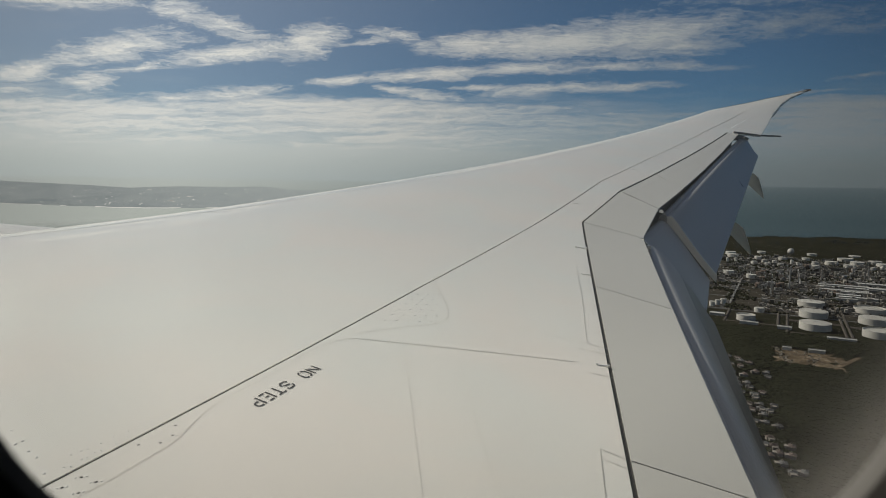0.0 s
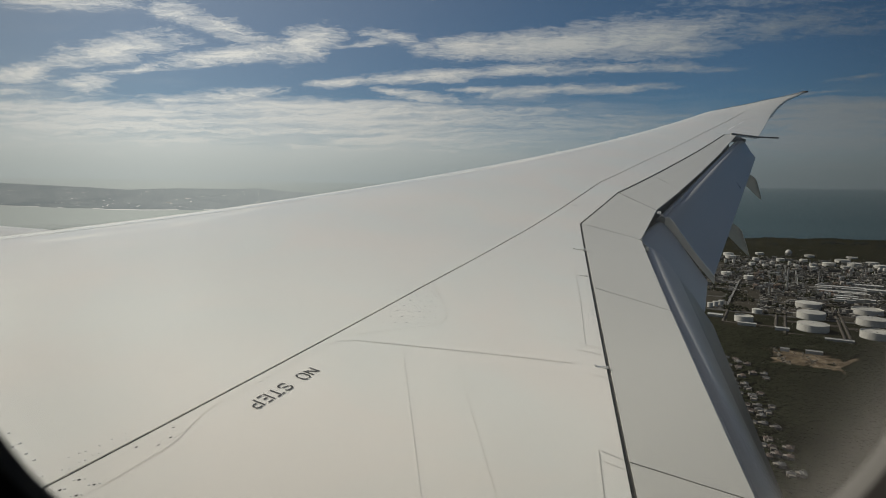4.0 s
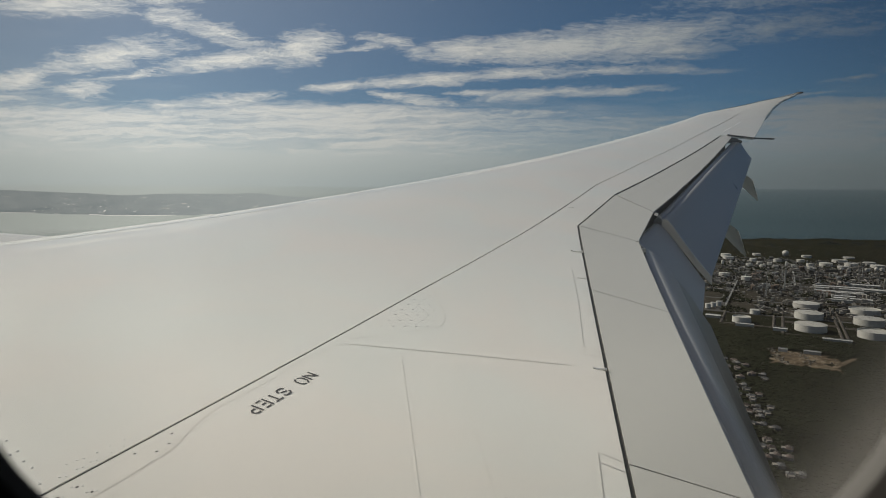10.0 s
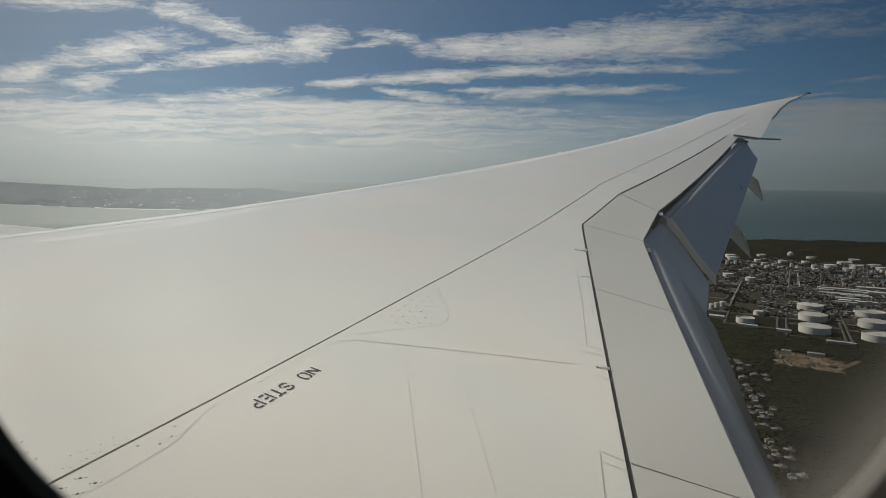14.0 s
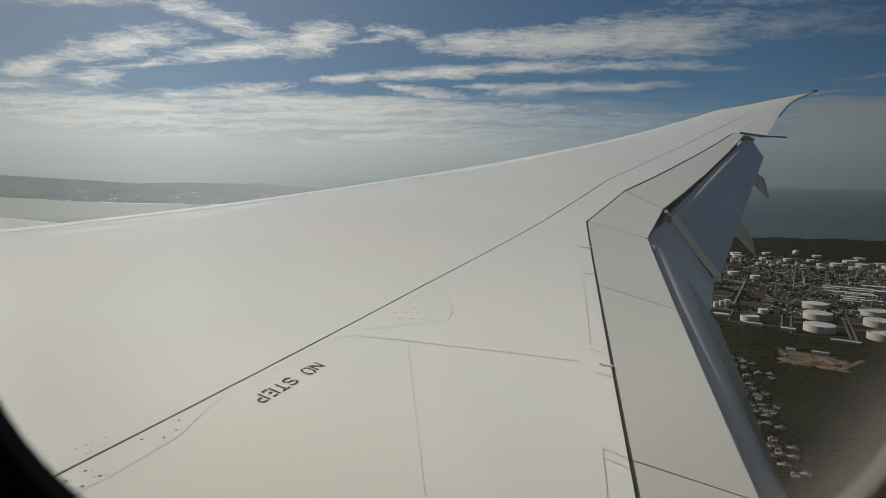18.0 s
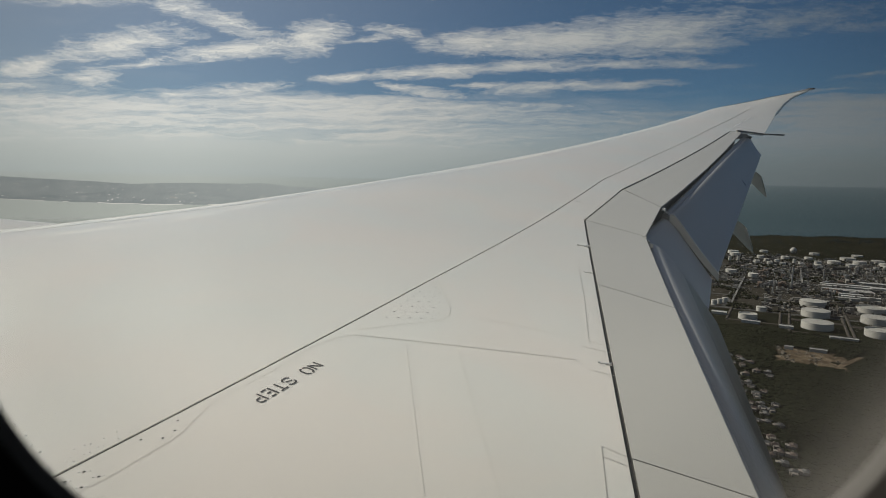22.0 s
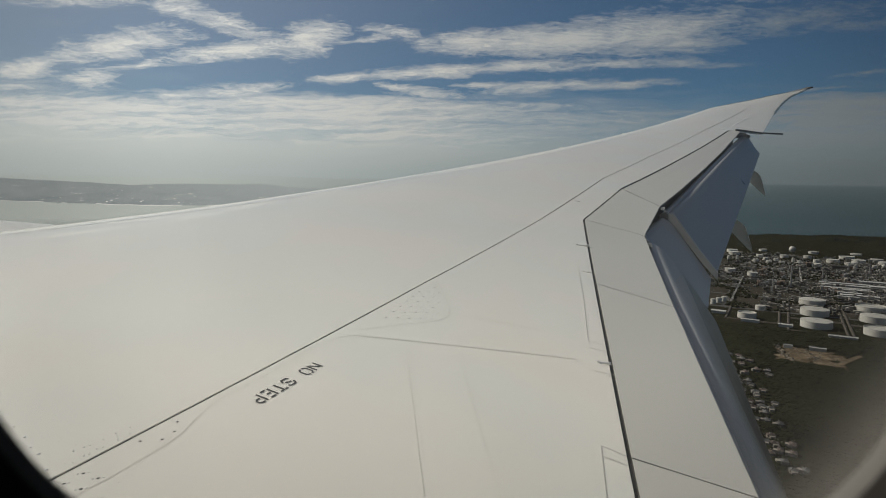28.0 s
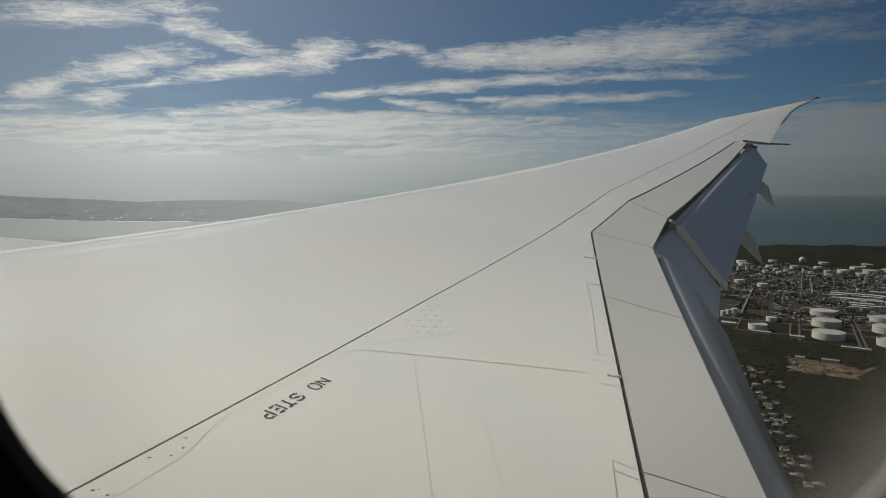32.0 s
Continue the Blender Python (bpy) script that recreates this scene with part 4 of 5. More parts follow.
def rubble():
    """Spoil heaps, slabs and stacked goods strewn over the clearing."""
    r = random.Random(77)
    verts, faces = [], []
    for k in range(120):
        if k < 80:
            f = r.random()
            x, y = 955 - 110 * f + r.gauss(0, 4), -512 + 30 * f + r.gauss(0, 4)
        else:
            x, y = 888 + r.gauss(0, 24), -530 + r.gauss(0, 18)
        l, w, h = r.uniform(0.6, 2.6), r.uniform(0.5, 1.6), r.uniform(0.4, 2.2)
        m = Matrix.Translation((x, y, GZ + 0.3)) @ Matrix.Rotation(r.uniform(0, 3), 4, "Z")
        at = len(verts)
        verts += [m @ Vector(c) for c in ((-l, -w, 0), (l, -w, 0), (l, w, 0), (-l, w, 0), (-l * 0.8, -w * 0.7, h), (l * 0.7, -w * 0.8, h * 0.9), (l * 0.8, w * 0.7, h), (-l * 0.7, w * 0.8, h * 0.8))]
        faces += [tuple(at + i for i in f) for f in ((4, 5, 6, 7), (0, 1, 5, 4), (1, 2, 6, 5), (2, 3, 7, 6), (3, 0, 4, 7))]
    tagged(raw("rubble_heap", verts, faces, surface("mixed_rubble", (0.15, 0.13, 0.10), 0.85, grain=0.2, island=0.8)), "pale rubble and stacked goods on a sandy clearing", "rubble", kind="stuff")


rubble()


# ---- storage tanks ----
def storage_tank(radius, height, floating=False):
    t = thing("storage_tank", "white cylindrical oil storage tank in a bunded yard", "storage tank", "tanks of the refinery")
    n = 40
    bm = bmesh.new()
    def ring(r, z):
        return [bm.verts.new((r * math.cos(2 * math.pi * k / n), r * math.sin(2 * math.pi * k / n), z)) for k in range(n)]
    rs = [ring(radius, 0), ring(radius, height * 0.96), ring(radius * 1.006, height * 0.965), ring(radius * 1.006, height), ring(radius * 0.985, height)]
    if floating:
        rs.append(ring(radius * 0.985, height - 3.0))
    for a, b in zip(rs, rs[1:]):
        for k in range(n):
            bm.faces.new((a[k], a[(k + 1) % n], b[(k + 1) % n], b[k]))
    part("shell", bm, TANK, t, "", True)
    bm = bmesh.new()
    z = height - 2.9 if floating else height - 0.05
    rise = 0.2 if floating else radius * 0.055
    prev = None
    for s in (0.984, 0.7, 0.35):
        cur = [bm.verts.new((radius * s * math.cos(2 * math.pi * k / n), radius * s * math.sin(2 * math.pi * k / n), z + rise * (1 - s * s))) for k in range(n)]
        if prev:
            for k in range(n):
                bm.faces.new((prev[k], prev[(k + 1) % n], cur[(k + 1) % n], cur[k]))
        prev = cur
    top = bm.verts.new((0, 0, z + rise))
    for k in range(n):
        bm.faces.new((prev[k], prev[(k + 1) % n], top))
    roof = part("roof", bm, TANK_ROOF, t, "", True)
    bm = bmesh.new()
    tube(bm, (0, 0, z + rise - 0.1), (0, 0, z + rise + 1.0), 0.9, 0.9, 10)
    part("vent", bm, STEEL, roof)
    # stair winding up the shell
    bm = bmesh.new()
    m = 14
    for k in range(m):
        w = radians(150 + 70 * k / m)
        z0 = height * k / m
        tube(bm, (radius * 1.02 * math.cos(w), radius * 1.02 * math.sin(w), z0), (radius * 1.02 * math.cos(w + radians(70 / m)), radius * 1.02 * math.sin(w + radians(70 / m)), z0 + height / m), 0.5, n=4)
    part("stair", bm, STEEL, t)
    return t


def place_tanks(proto, rows):
    for k, (x, y, s, hs) in enumerate(rows):
        m = Matrix.Translation((x, y, GZ + 0.5)) @ Matrix.Rotation(0.7 * k, 4, "Z")
        ob = proto if k == 0 else copy_thing(proto, m)
        ob.matrix_basis = m
        ob.scale = (s * 0.94, s * 0.94, hs * 0.82)


place_tanks(storage_tank(26, 14.5), ((1278, -754, 1, 1), (1178, -702, 1, 1), (1075, -646, 1.02, 1), (1125, -782, 1, 1), (1900, -700, 0.8, 0.9), (2060, -780, 0.8, 0.9)))
place_tanks(storage_tank(27.5, 14.5, True), ((1219, -836, 1.05, 1), (1024, -723, 0.94, 1), (1141, -556, 0.62, 0.9), (2097, -1336, 0.9, 0.9)))
place_tanks(storage_tank(19, 13), (
    (1217, -618, 0.52, 0.8), (1681, -822, 0.72, 0.9), (1745, -790, 0.78, 1), (2183, -997, 1, 1), (2263, -1025, 1, 1), (2001, -1232, 1.05, 1),
    (1999, -1313, 1.1, 1), (1925, -1240, 0.85, 0.9), (2027, -1389, 1.05, 1), (1950, -1364, 1.1, 1), (2122, -1055, 0.6, 0.9), (2107, -1132, 0.75, 1),
    (2091, -1201, 0.68, 1), (1992, -1175, 0.58, 0.9), (1898, -1122, 0.6, 0.9), (2180, -1420, 1, 1), (2230, -1300, 0.9, 1), (2290, -1150, 0.8, 1)))
place_tanks(storage_tank(8.8, 12), (
    (1272, -548, 0.66, 1), (1286, -565, 0.66, 1), (1300, -582, 0.66, 1), (1985, -977, 1.1, 1), (2041, -1036, 0.9, 0.9), (1955, -1004, 1.05, 0.9),
    (1946, -1040, 1.1, 0.9), (2019, -1059, 0.9, 0.9), (2043, -917, 0.55, 1.3), (2045, -945, 0.55, 1.3), (2081, -900, 0.5, 1.1), (2006, -1108, 0.6, 1.2),
    (1956, -1101, 0.8, 1), (1855, -1190, 0.55, 1.3), (1858, -1215, 0.55, 1.3), (1868, -1276, 0.8, 1), (1880, -1330, 0.8, 1), (1845, -1360, 0.7, 1.1), (2160, -880, 0.9, 1)))


def gas_sphere():
    t = thing("gas_sphere", "white spherical gas vessel on legs", "gas sphere", "spheres of the refinery")
    bm = bmesh.new()
    bmesh.ops.create_uvsphere(bm, u_segments=24, v_segments=14, radius=11, matrix=Matrix.Translation((0, 0, 15)))
    part("vessel", bm, TANK, t, "", True)
    for k in range(8):
        w = 2 * math.pi * k / 8
        bm = bmesh.new()
        tube(bm, (10.6 * math.cos(w), 10.6 * math.sin(w), 0), (10.6 * math.cos(w), 10.6 * math.sin(w), 15), 0.5, n=6)
        part("leg", bm, STEEL, t)
    return t


orb = gas_sphere()
orb.location = (2257, -1239, GZ + 0.5)
for x, y in ((1862, -1300), (1905, -1390)):
    copy_thing(orb, Matrix.Translation((x, y, GZ + 0.5)) @ Matrix.Scale(0.55, 4)).scale = (0.55, 0.55, 0.55)


# ---- bunds round the large tanks ----
def bund(cx, cy, a, b):
    t = thing("bund_wall", "low earth bund wall round storage tanks", "bund", "bunds of the refinery", (cx, cy, GZ + 0.4))
    t.rotation_euler = (0, 0, TURN)
    for x0, x1, y0, y1 in ((-a / 2, a / 2, -b / 2, -b / 2 + 5), (-a / 2, a / 2, b / 2 - 5, b / 2), (-a / 2, -a / 2 + 5, -b / 2 + 5, b / 2 - 5), (a / 2 - 5, a / 2, -b / 2 + 5, b / 2 - 5)):
        bm = bmesh.new()
        box(bm, x0, x1, y0, y1, 0, 1.2)
        for v in bm.verts:
            if v.co.z > 0.5:
                mx, my = (x0 + x1) / 2, (y0 + y1) / 2
                if x1 - x0 < 6:
                    v.co.x = mx + (v.co.x - mx) * 0.4
                else:
                    v.co.y = my + (v.co.y - my) * 0.4
        part("bank", bm, BUND, t)


for k, (cx, cy) in enumerate(((1176, -701), (1122, -780))):
    for s in (-115, 0, 115):
        c = Vector((cx, cy, 0)) + E1 * s
        bund(c.x, c.y, 112, 92)
bund(1175, -585, 140, 92)


# ---- process plant: columns, racks, furnaces, sheds, stacks ----
def local(a, b):
    c = Vector((1640, -1010, 0)) + E1 * a + E2 * b
    return c.x, c.y


def chimney(x, y, h, r):
    t = thing("chimney_stack", "tall slim grey refinery chimney stack", "chimney", "", (x, y, GZ + 0.4))
    bm = bmesh.new()
    tube(bm, (0, 0, 0), (0, 0, h), r, r * 0.7, 14)
    part("shaft", bm, STEEL, t)
    bm = bmesh.new()
    tube(bm, (0, 0, h * 0.96), (0, 0, h * 0.975), r * 1.5, r * 1.5, 14)
    part("platform", bm, RUST, t)


for x, y, h, r in ((1510, -834, 54, 2.2), (1434, -751, 34, 1.5), (1600, -905, 26, 1.5), (1700, -1150, 34, 1.6)):
    chimney(x, y, h, r)


def column(x, y, h, r):
    t = thing("process_column", "upright steel distillation column with platforms", "column", "columns of the refinery", (x, y, GZ + 0.4))
    bm = bmesh.new()
    tube(bm, (0, 0, 0), (0, 0, h), r, r, 12)
    tube(bm, (0, 0, h), (0, 0, h + r * 0.8), r, r * 0.3, 12)
    part("vessel", bm, STEEL, t)
    for k in (0.35, 0.6, 0.9):
        bm = bmesh.new()
        tube(bm, (0, 0, h * k), (0, 0, h * k + 0.6), r * 1.7, r * 1.7, 10)
        part("platform", bm, RUST, t)


def plant_unit(cx, cy, a, b, seed):
    """A block of frames, vessels and pipes."""
    rng = random.Random(seed)
    t = thing("process_unit", "dense refinery process unit of frames, pipes and vessels", "process unit", "process units", (cx, cy, GZ + 0.4))
    t.rotation_euler = (0, 0, TURN)
    for k in range(5):
        bm = bmesh.new()
        x, y = rng.uniform(-a / 2, a / 2 - 14), rng.uniform(-b / 2, b / 2 - 10)
        w, d, h = rng.uniform(10, 22), rng.uniform(6, 14), rng.uniform(5, 13)
        for i in range(3):
            for j in range(2):
                box(bm, x + w * i / 2 - 0.4, x + w * i / 2 + 0.4, y + d * j - 0.4, y + d * j + 0.4, 0, h)
        for lv in range(1, 5):
            box(bm, x - 0.5, x + w + 0.5, y - 0.5, y + d + 0.5, h * lv / 4 - 0.5, h * lv / 4)
        part("frame", bm, STEEL if k % 2 else RUST, t)
    for k in range(9):
        bm = bmesh.new()
        x, y, r = rng.uniform(-a / 2, a / 2), rng.uniform(-b / 2, b / 2), rng.uniform(1.2, 2.6)
        if rng.random() < 0.5:
            z = rng.uniform(3, 12)
            tube(bm, (x - 6, y, z), (x + 6, y, z), r, r, 10)
            box(bm, x - 4.5, x - 3.5, y - r, y + r, 0, z)
            box(bm, x + 3.5, x + 4.5, y - r, y + r, 0, z)
        else:
            tube(bm, (x, y, 0), (x, y, rng.uniform(5, 13)), r * 0.8, r * 0.8, 10)
        part("drum", bm, TANK if rng.random() < 0.45 else STEEL, t)


seed = 11
for a, b, w, d in ((-60, 20, 120, 90), (80, 20, 110, 90), (-40, -140, 120, 100), (110, -140, 110, 100), (-70, 170, 130, 100), (90, 170, 110, 90),
                   (-230, -140, 100, 90), (240, -60, 110, 90), (250, 90, 110, 90), (-240, 10, 70, 80), (-200, 320, 100, 90), (60, 320, 120, 90)):
    x, y = local(a, b)
    plant_unit(x, y, w, d, seed)
    seed += 1
for a, b, h, r in ((-20, -20, 30, 2.0), (60, -90, 24, 1.8), (-90, 120, 22, 1.8), (110, 60, 28, 1.8), (30, 180, 24, 2.0)):
    x, y = local(a, b)
    column(x, y, h, r)


def pipe_rack(x, y, length, turn):
    t = thing("pipe_rack", "long elevated rack of parallel pale pipes", "pipe rack", "pipe racks", (x, y, GZ + 0.4))
    t.rotation_euler = (0, 0, turn)
    for k in range(5):
        bm = bmesh.new()
        tube(bm, (-length / 2, -1.8 + 0.9 * k, 3.4), (length / 2, -1.8 + 0.9 * k, 3.4), 0.32, 0.32, 6)
        part("pipe", bm, TANK if k % 2 else STEEL, t)
    for k in range(int(length / 14)):
        bm = bmesh.new()
        xx = -length / 2 + 7 + 14 * k
        box(bm, xx - 0.25, xx + 0.25, -2.5, -2.1, 0, 3.0)
        box(bm, xx - 0.25, xx + 0.25, 2.1, 2.5, 0, 3.0)
        box(bm, xx - 0.25, xx + 0.25, -2.5, 2.5, 2.7, 3.1)
        part("trestle", bm, RUST, t)


for a, b, l, q in ((-300, -205, 420, 0), (60, -70, 380, 0), (40, 100, 420, 0), (-20, 252, 420, 0), (-128, 0, 300, 1), (150, 0, 320, 1), (330, 60, 300, 1)):
    x, y = local(a, b)
    pipe_rack(x, y, l, TURN + q * math.pi / 2)


def shed(x, y, a, b, h, turn, roof=SHED, label="long pale metal roofed industrial shed", group="sheds"):
    t = thing("industrial_shed", label, "shed", group, (x, y, GZ + 0.4))
    t.rotation_euler = (0, 0, turn)
    bm = bmesh.new()
    box(bm, -a / 2, a / 2, -b / 2, b / 2, 0, h)
    part("wall", bm, WALLS, t)
    bm = bmesh.new()
    e, r = 0.6, b * 0.12
    vs = [bm.verts.new(p) for p in ((-a / 2 - e, -b / 2 - e, h), (a / 2 + e, -b / 2 - e, h), (a / 2 + e, b / 2 + e, h), (-a / 2 - e, b / 2 + e, h), (-a / 2 - e, 0, h + r), (a / 2 + e, 0, h + r))]
    for f in ((0, 1, 5, 4), (2, 3, 4, 5), (0, 4, 3), (1, 2, 5), (0, 3, 2, 1)):
        bm.faces.new([vs[i] for i in f])
    top = part("roof", bm, roof, t)
    bm = bmesh.new()
    box(bm, -a / 2 + 2, a / 2 - 2, -0.5, 0.5, h + r - 0.1, h + r + 0.5)
    part("ridge_vent", bm, STEEL, top)
    for k in range(max(1, int(a / 25))):
        bm = bmesh.new()
        xx = -a / 2 + a * (k + 0.5) / max(1, int(a / 25))
        box(bm, xx - 2, xx + 2, -b / 2 - 0.12, -b / 2 + 0.02, 0, min(h - 0.6, 4.2))
        part("roller_door", bm, STEEL, t)


for x, y, a, b in ((1529, -977, 108, 15), (1500, -960, 100, 11), (1457, -933, 98, 14), (1430, -945, 60, 11), (1359, -904, 72, 12), (1345, -870, 40, 10), (1395, -905, 46, 12), (1560, -1060, 70, 16), (1480, -1040, 60, 18)):
    shed(x, y, a, b, 7, TURN + math.pi / 2)
for x, y, a, b in ((915, -556, 22, 5), (930, -520, 12, 5), (1180, -520, 26, 12), (1105, -545, 30, 8), (1070, -590, 22, 9), (990, -640, 40, 8)):
    shed(x, y, a, b, 5, TURN + math.pi / 2)



# small plant everywhere between: pumps, cabins, exchangers, drums
def plant_clutter():
    r = random.Random(31)
    verts, faces = [], []
    while len(verts) < 8 * 3800:
        a, b = r.uniform(-550, 560), r.gauss(0, 300)
        if abs(b) > 545 or (a < -300 and -400 < b < -150):
            continue
        x, y = local(a, b)
        l, w, h = r.uniform(1.5, 6), r.uniform(1, 3.5), r.choice((0.8, 1.2, 1.5, 2.5, 3, 4, 6, 9))
        if r.random() < 0.12:
            l *= 3
        m = Matrix.Translation((x, y, GZ + 0.2)) @ Matrix.Rotation(TURN + r.choice((0, math.pi / 2)), 4, "Z")
        at = len(verts)
        verts += [m @ Vector(c) for c in ((-l, -w, 0), (l, -w, 0), (l, w, 0), (-l, w, 0), (-l, -w, h), (l, -w, h), (l, w, h), (-l, w, h))]
        faces += [tuple(at + i for i in f) for f in ((4, 5, 6, 7), (0, 1, 5, 4), (1, 2, 6, 5), (2, 3, 7, 6), (3, 0, 4, 7))]
    tagged(raw("plant_clutter", verts, faces, CLUTTER), "small grey and pale plant boxes between refinery units", "plant", kind="stuff")


CLUTTER = surface("mixed_plant_paint", (0.17, 0.158, 0.138), 0.7, grain=0.1, island=0.85)
plant_clutter()


# ---- sheds, houses and streets nearer the flight path ----
rng = random.Random(21)
STREET, STREET_W = Vector((696, -389, 0)), math.radians(-18.5)


def house(x, y, a, b, turn, roof):
    t = thing("house", "single storey suburban house with a hipped roof", "house", "houses in the suburb", (x, y, GZ + 0.2))
    t.rotation_euler = (0, 0, turn)
    bm = bmesh.new()
    box(bm, -a / 2, a / 2, -b / 2, b / 2, 0, 3.2)
    box(bm, -a / 2 + 1, -a / 2 + 6, b / 2, b / 2 + 4, 0, 3.1)
    part("wall", bm, BRICK, t)
    bm = bmesh.new()
    e, h, r = 0.5, 3.2, 1.7
    vs = [bm.verts.new(p) for p in ((-a / 2 - e, -b / 2 - e, h), (a / 2 + e, -b / 2 - e, h), (a / 2 + e, b / 2 + e, h), (-a / 2 - e, b / 2 + e, h), (-a / 2 + b / 2, 0, h + r), (a / 2 - b / 2, 0, h + r))]
    for f in ((0, 1, 5, 4), (2, 3, 4, 5), (0, 4, 3), (1, 2, 5), (0, 3, 2, 1)):
        bm.faces.new([vs[i] for i in f])
    top = part("roof", bm, roof, t)
    bm = bmesh.new()
    box(bm, a * 0.1, a * 0.1 + 0.9, 0.6, 1.5, h + 1.0, h + r + 0.7)
    part("chimney", bm, BRICK, top)
    for sx in (-0.28, 0.1, 0.34):
        bm = bmesh.new()
        box(bm, a * sx - 0.8, a * sx + 0.8, -b / 2 - 0.06, -b / 2 + 0.02, 0.9, 2.3)
        part("window", bm, GAP, t)


HOUSES = []
for row, off in enumerate((0, 14, 26, 38)):
    for k in range(20):
        s = -200 + 20 * k + rng.uniform(-6, 6)
        if rng.random() < (0.82 if row == 0 else 0.5 if row == 1 else 0.3):
            continue
        p = STREET + Vector((math.cos(STREET_W), math.sin(STREET_W), 0)) * s + Vector((-math.sin(STREET_W), math.cos(STREET_W), 0)) * (off + rng.uniform(-4, 4))
        HOUSES.append((p.x, p.y))
        house(p.x, p.y, rng.uniform(6.5, 9.5), rng.uniform(4.5, 6), STREET_W + rng.choice((0, math.pi / 2)) + rng.uniform(-0.2, 0.2), rng.choice((ROOF_RED, ROOF_GREY, ROOF_GREY)))


# the suburb goes on ahead of the refinery, as far as the scalloped bay beach
AHEAD = []
for k in range(150):
    D, az = rng.uniform(480, 1650), rng.uniform(10.5, 19.5)
    x, y = D * math.cos(radians(az)), -D * math.sin(radians(az))
    x, y = round(x / 26) * 26 + rng.uniform(-4, 4), round(y / 34) * 34 + rng.uniform(-4, 4)
    if any(abs(x - hx) < 20 and abs(y - hy) < 20 for hx, hy in HOUSES + AHEAD):
        continue
    AHEAD.append((x, y))
    house(x, y, rng.uniform(9, 13), rng.uniform(6.5, 9), rng.choice((0, math.pi / 2)) + rng.uniform(-0.2, 0.2), rng.choice((ROOF_RED, ROOF_GREY, ROOF_GREY, SHED)))


def bay_beach():
    verts = []
    for k in range(121):
        D = 380 + 11 * k
        bite = 1.3 * abs(math.sin(k * math.pi / 12))
        for az, up in ((7.4 + bite * 0.6, -0.4), (8.2 + bite * 0.6, 0.8), (9.4, 0.7)):
            p = ground_at(D, az)
            verts.append((p.x, p.y, GZ + up))
    tagged(raw("beach_bay", verts, grid_faces(121, 3), SAND), "scalloped pale sand beach along the bay", "beach", kind="structure")


bay_beach()
# and works yards behind it
for x, y, a, b in ((640, -640, 90, 30), (700, -700, 60, 24), (590, -600, 40, 26), (760, -760, 110, 26), (560, -700, 70, 40), (860, -880, 80, 24), (640, -800, 50, 30)):
    shed(x, y, a, b, 8, TURN + math.pi / 2)


# ---- bush: canopy clumps, thick and uneven ----
def clumps(name, spots, mat, label, seed, detail=1):
    bm = bmesh.new()
    bmesh.ops.create_icosphere(bm, subdivisions=detail, radius=1)
    base = np.array([v.co[:] for v in bm.verts])
    tris = np.array([[v.index for v in f.verts] for f in bm.faces])
    bm.free()
    r = np.random.RandomState(seed)
    verts, faces, at = [], [], 0
    for p, size, tall in spots:
        k = base * (1 + r.uniform(-0.28, 0.28, (len(base), 1)))
        k = k * np.array((size * r.uniform(0.8, 1.2), size * r.uniform(0.8, 1.2), tall))
        verts.append(k + np.array(p))
        faces.append(tris + at)
        at += len(base)
    verts, faces = np.concatenate(verts), np.concatenate(faces)
    ob = raw(name, verts.tolist(), faces.tolist(), mat)
    return tagged(ob, label, "trees", kind="stuff")


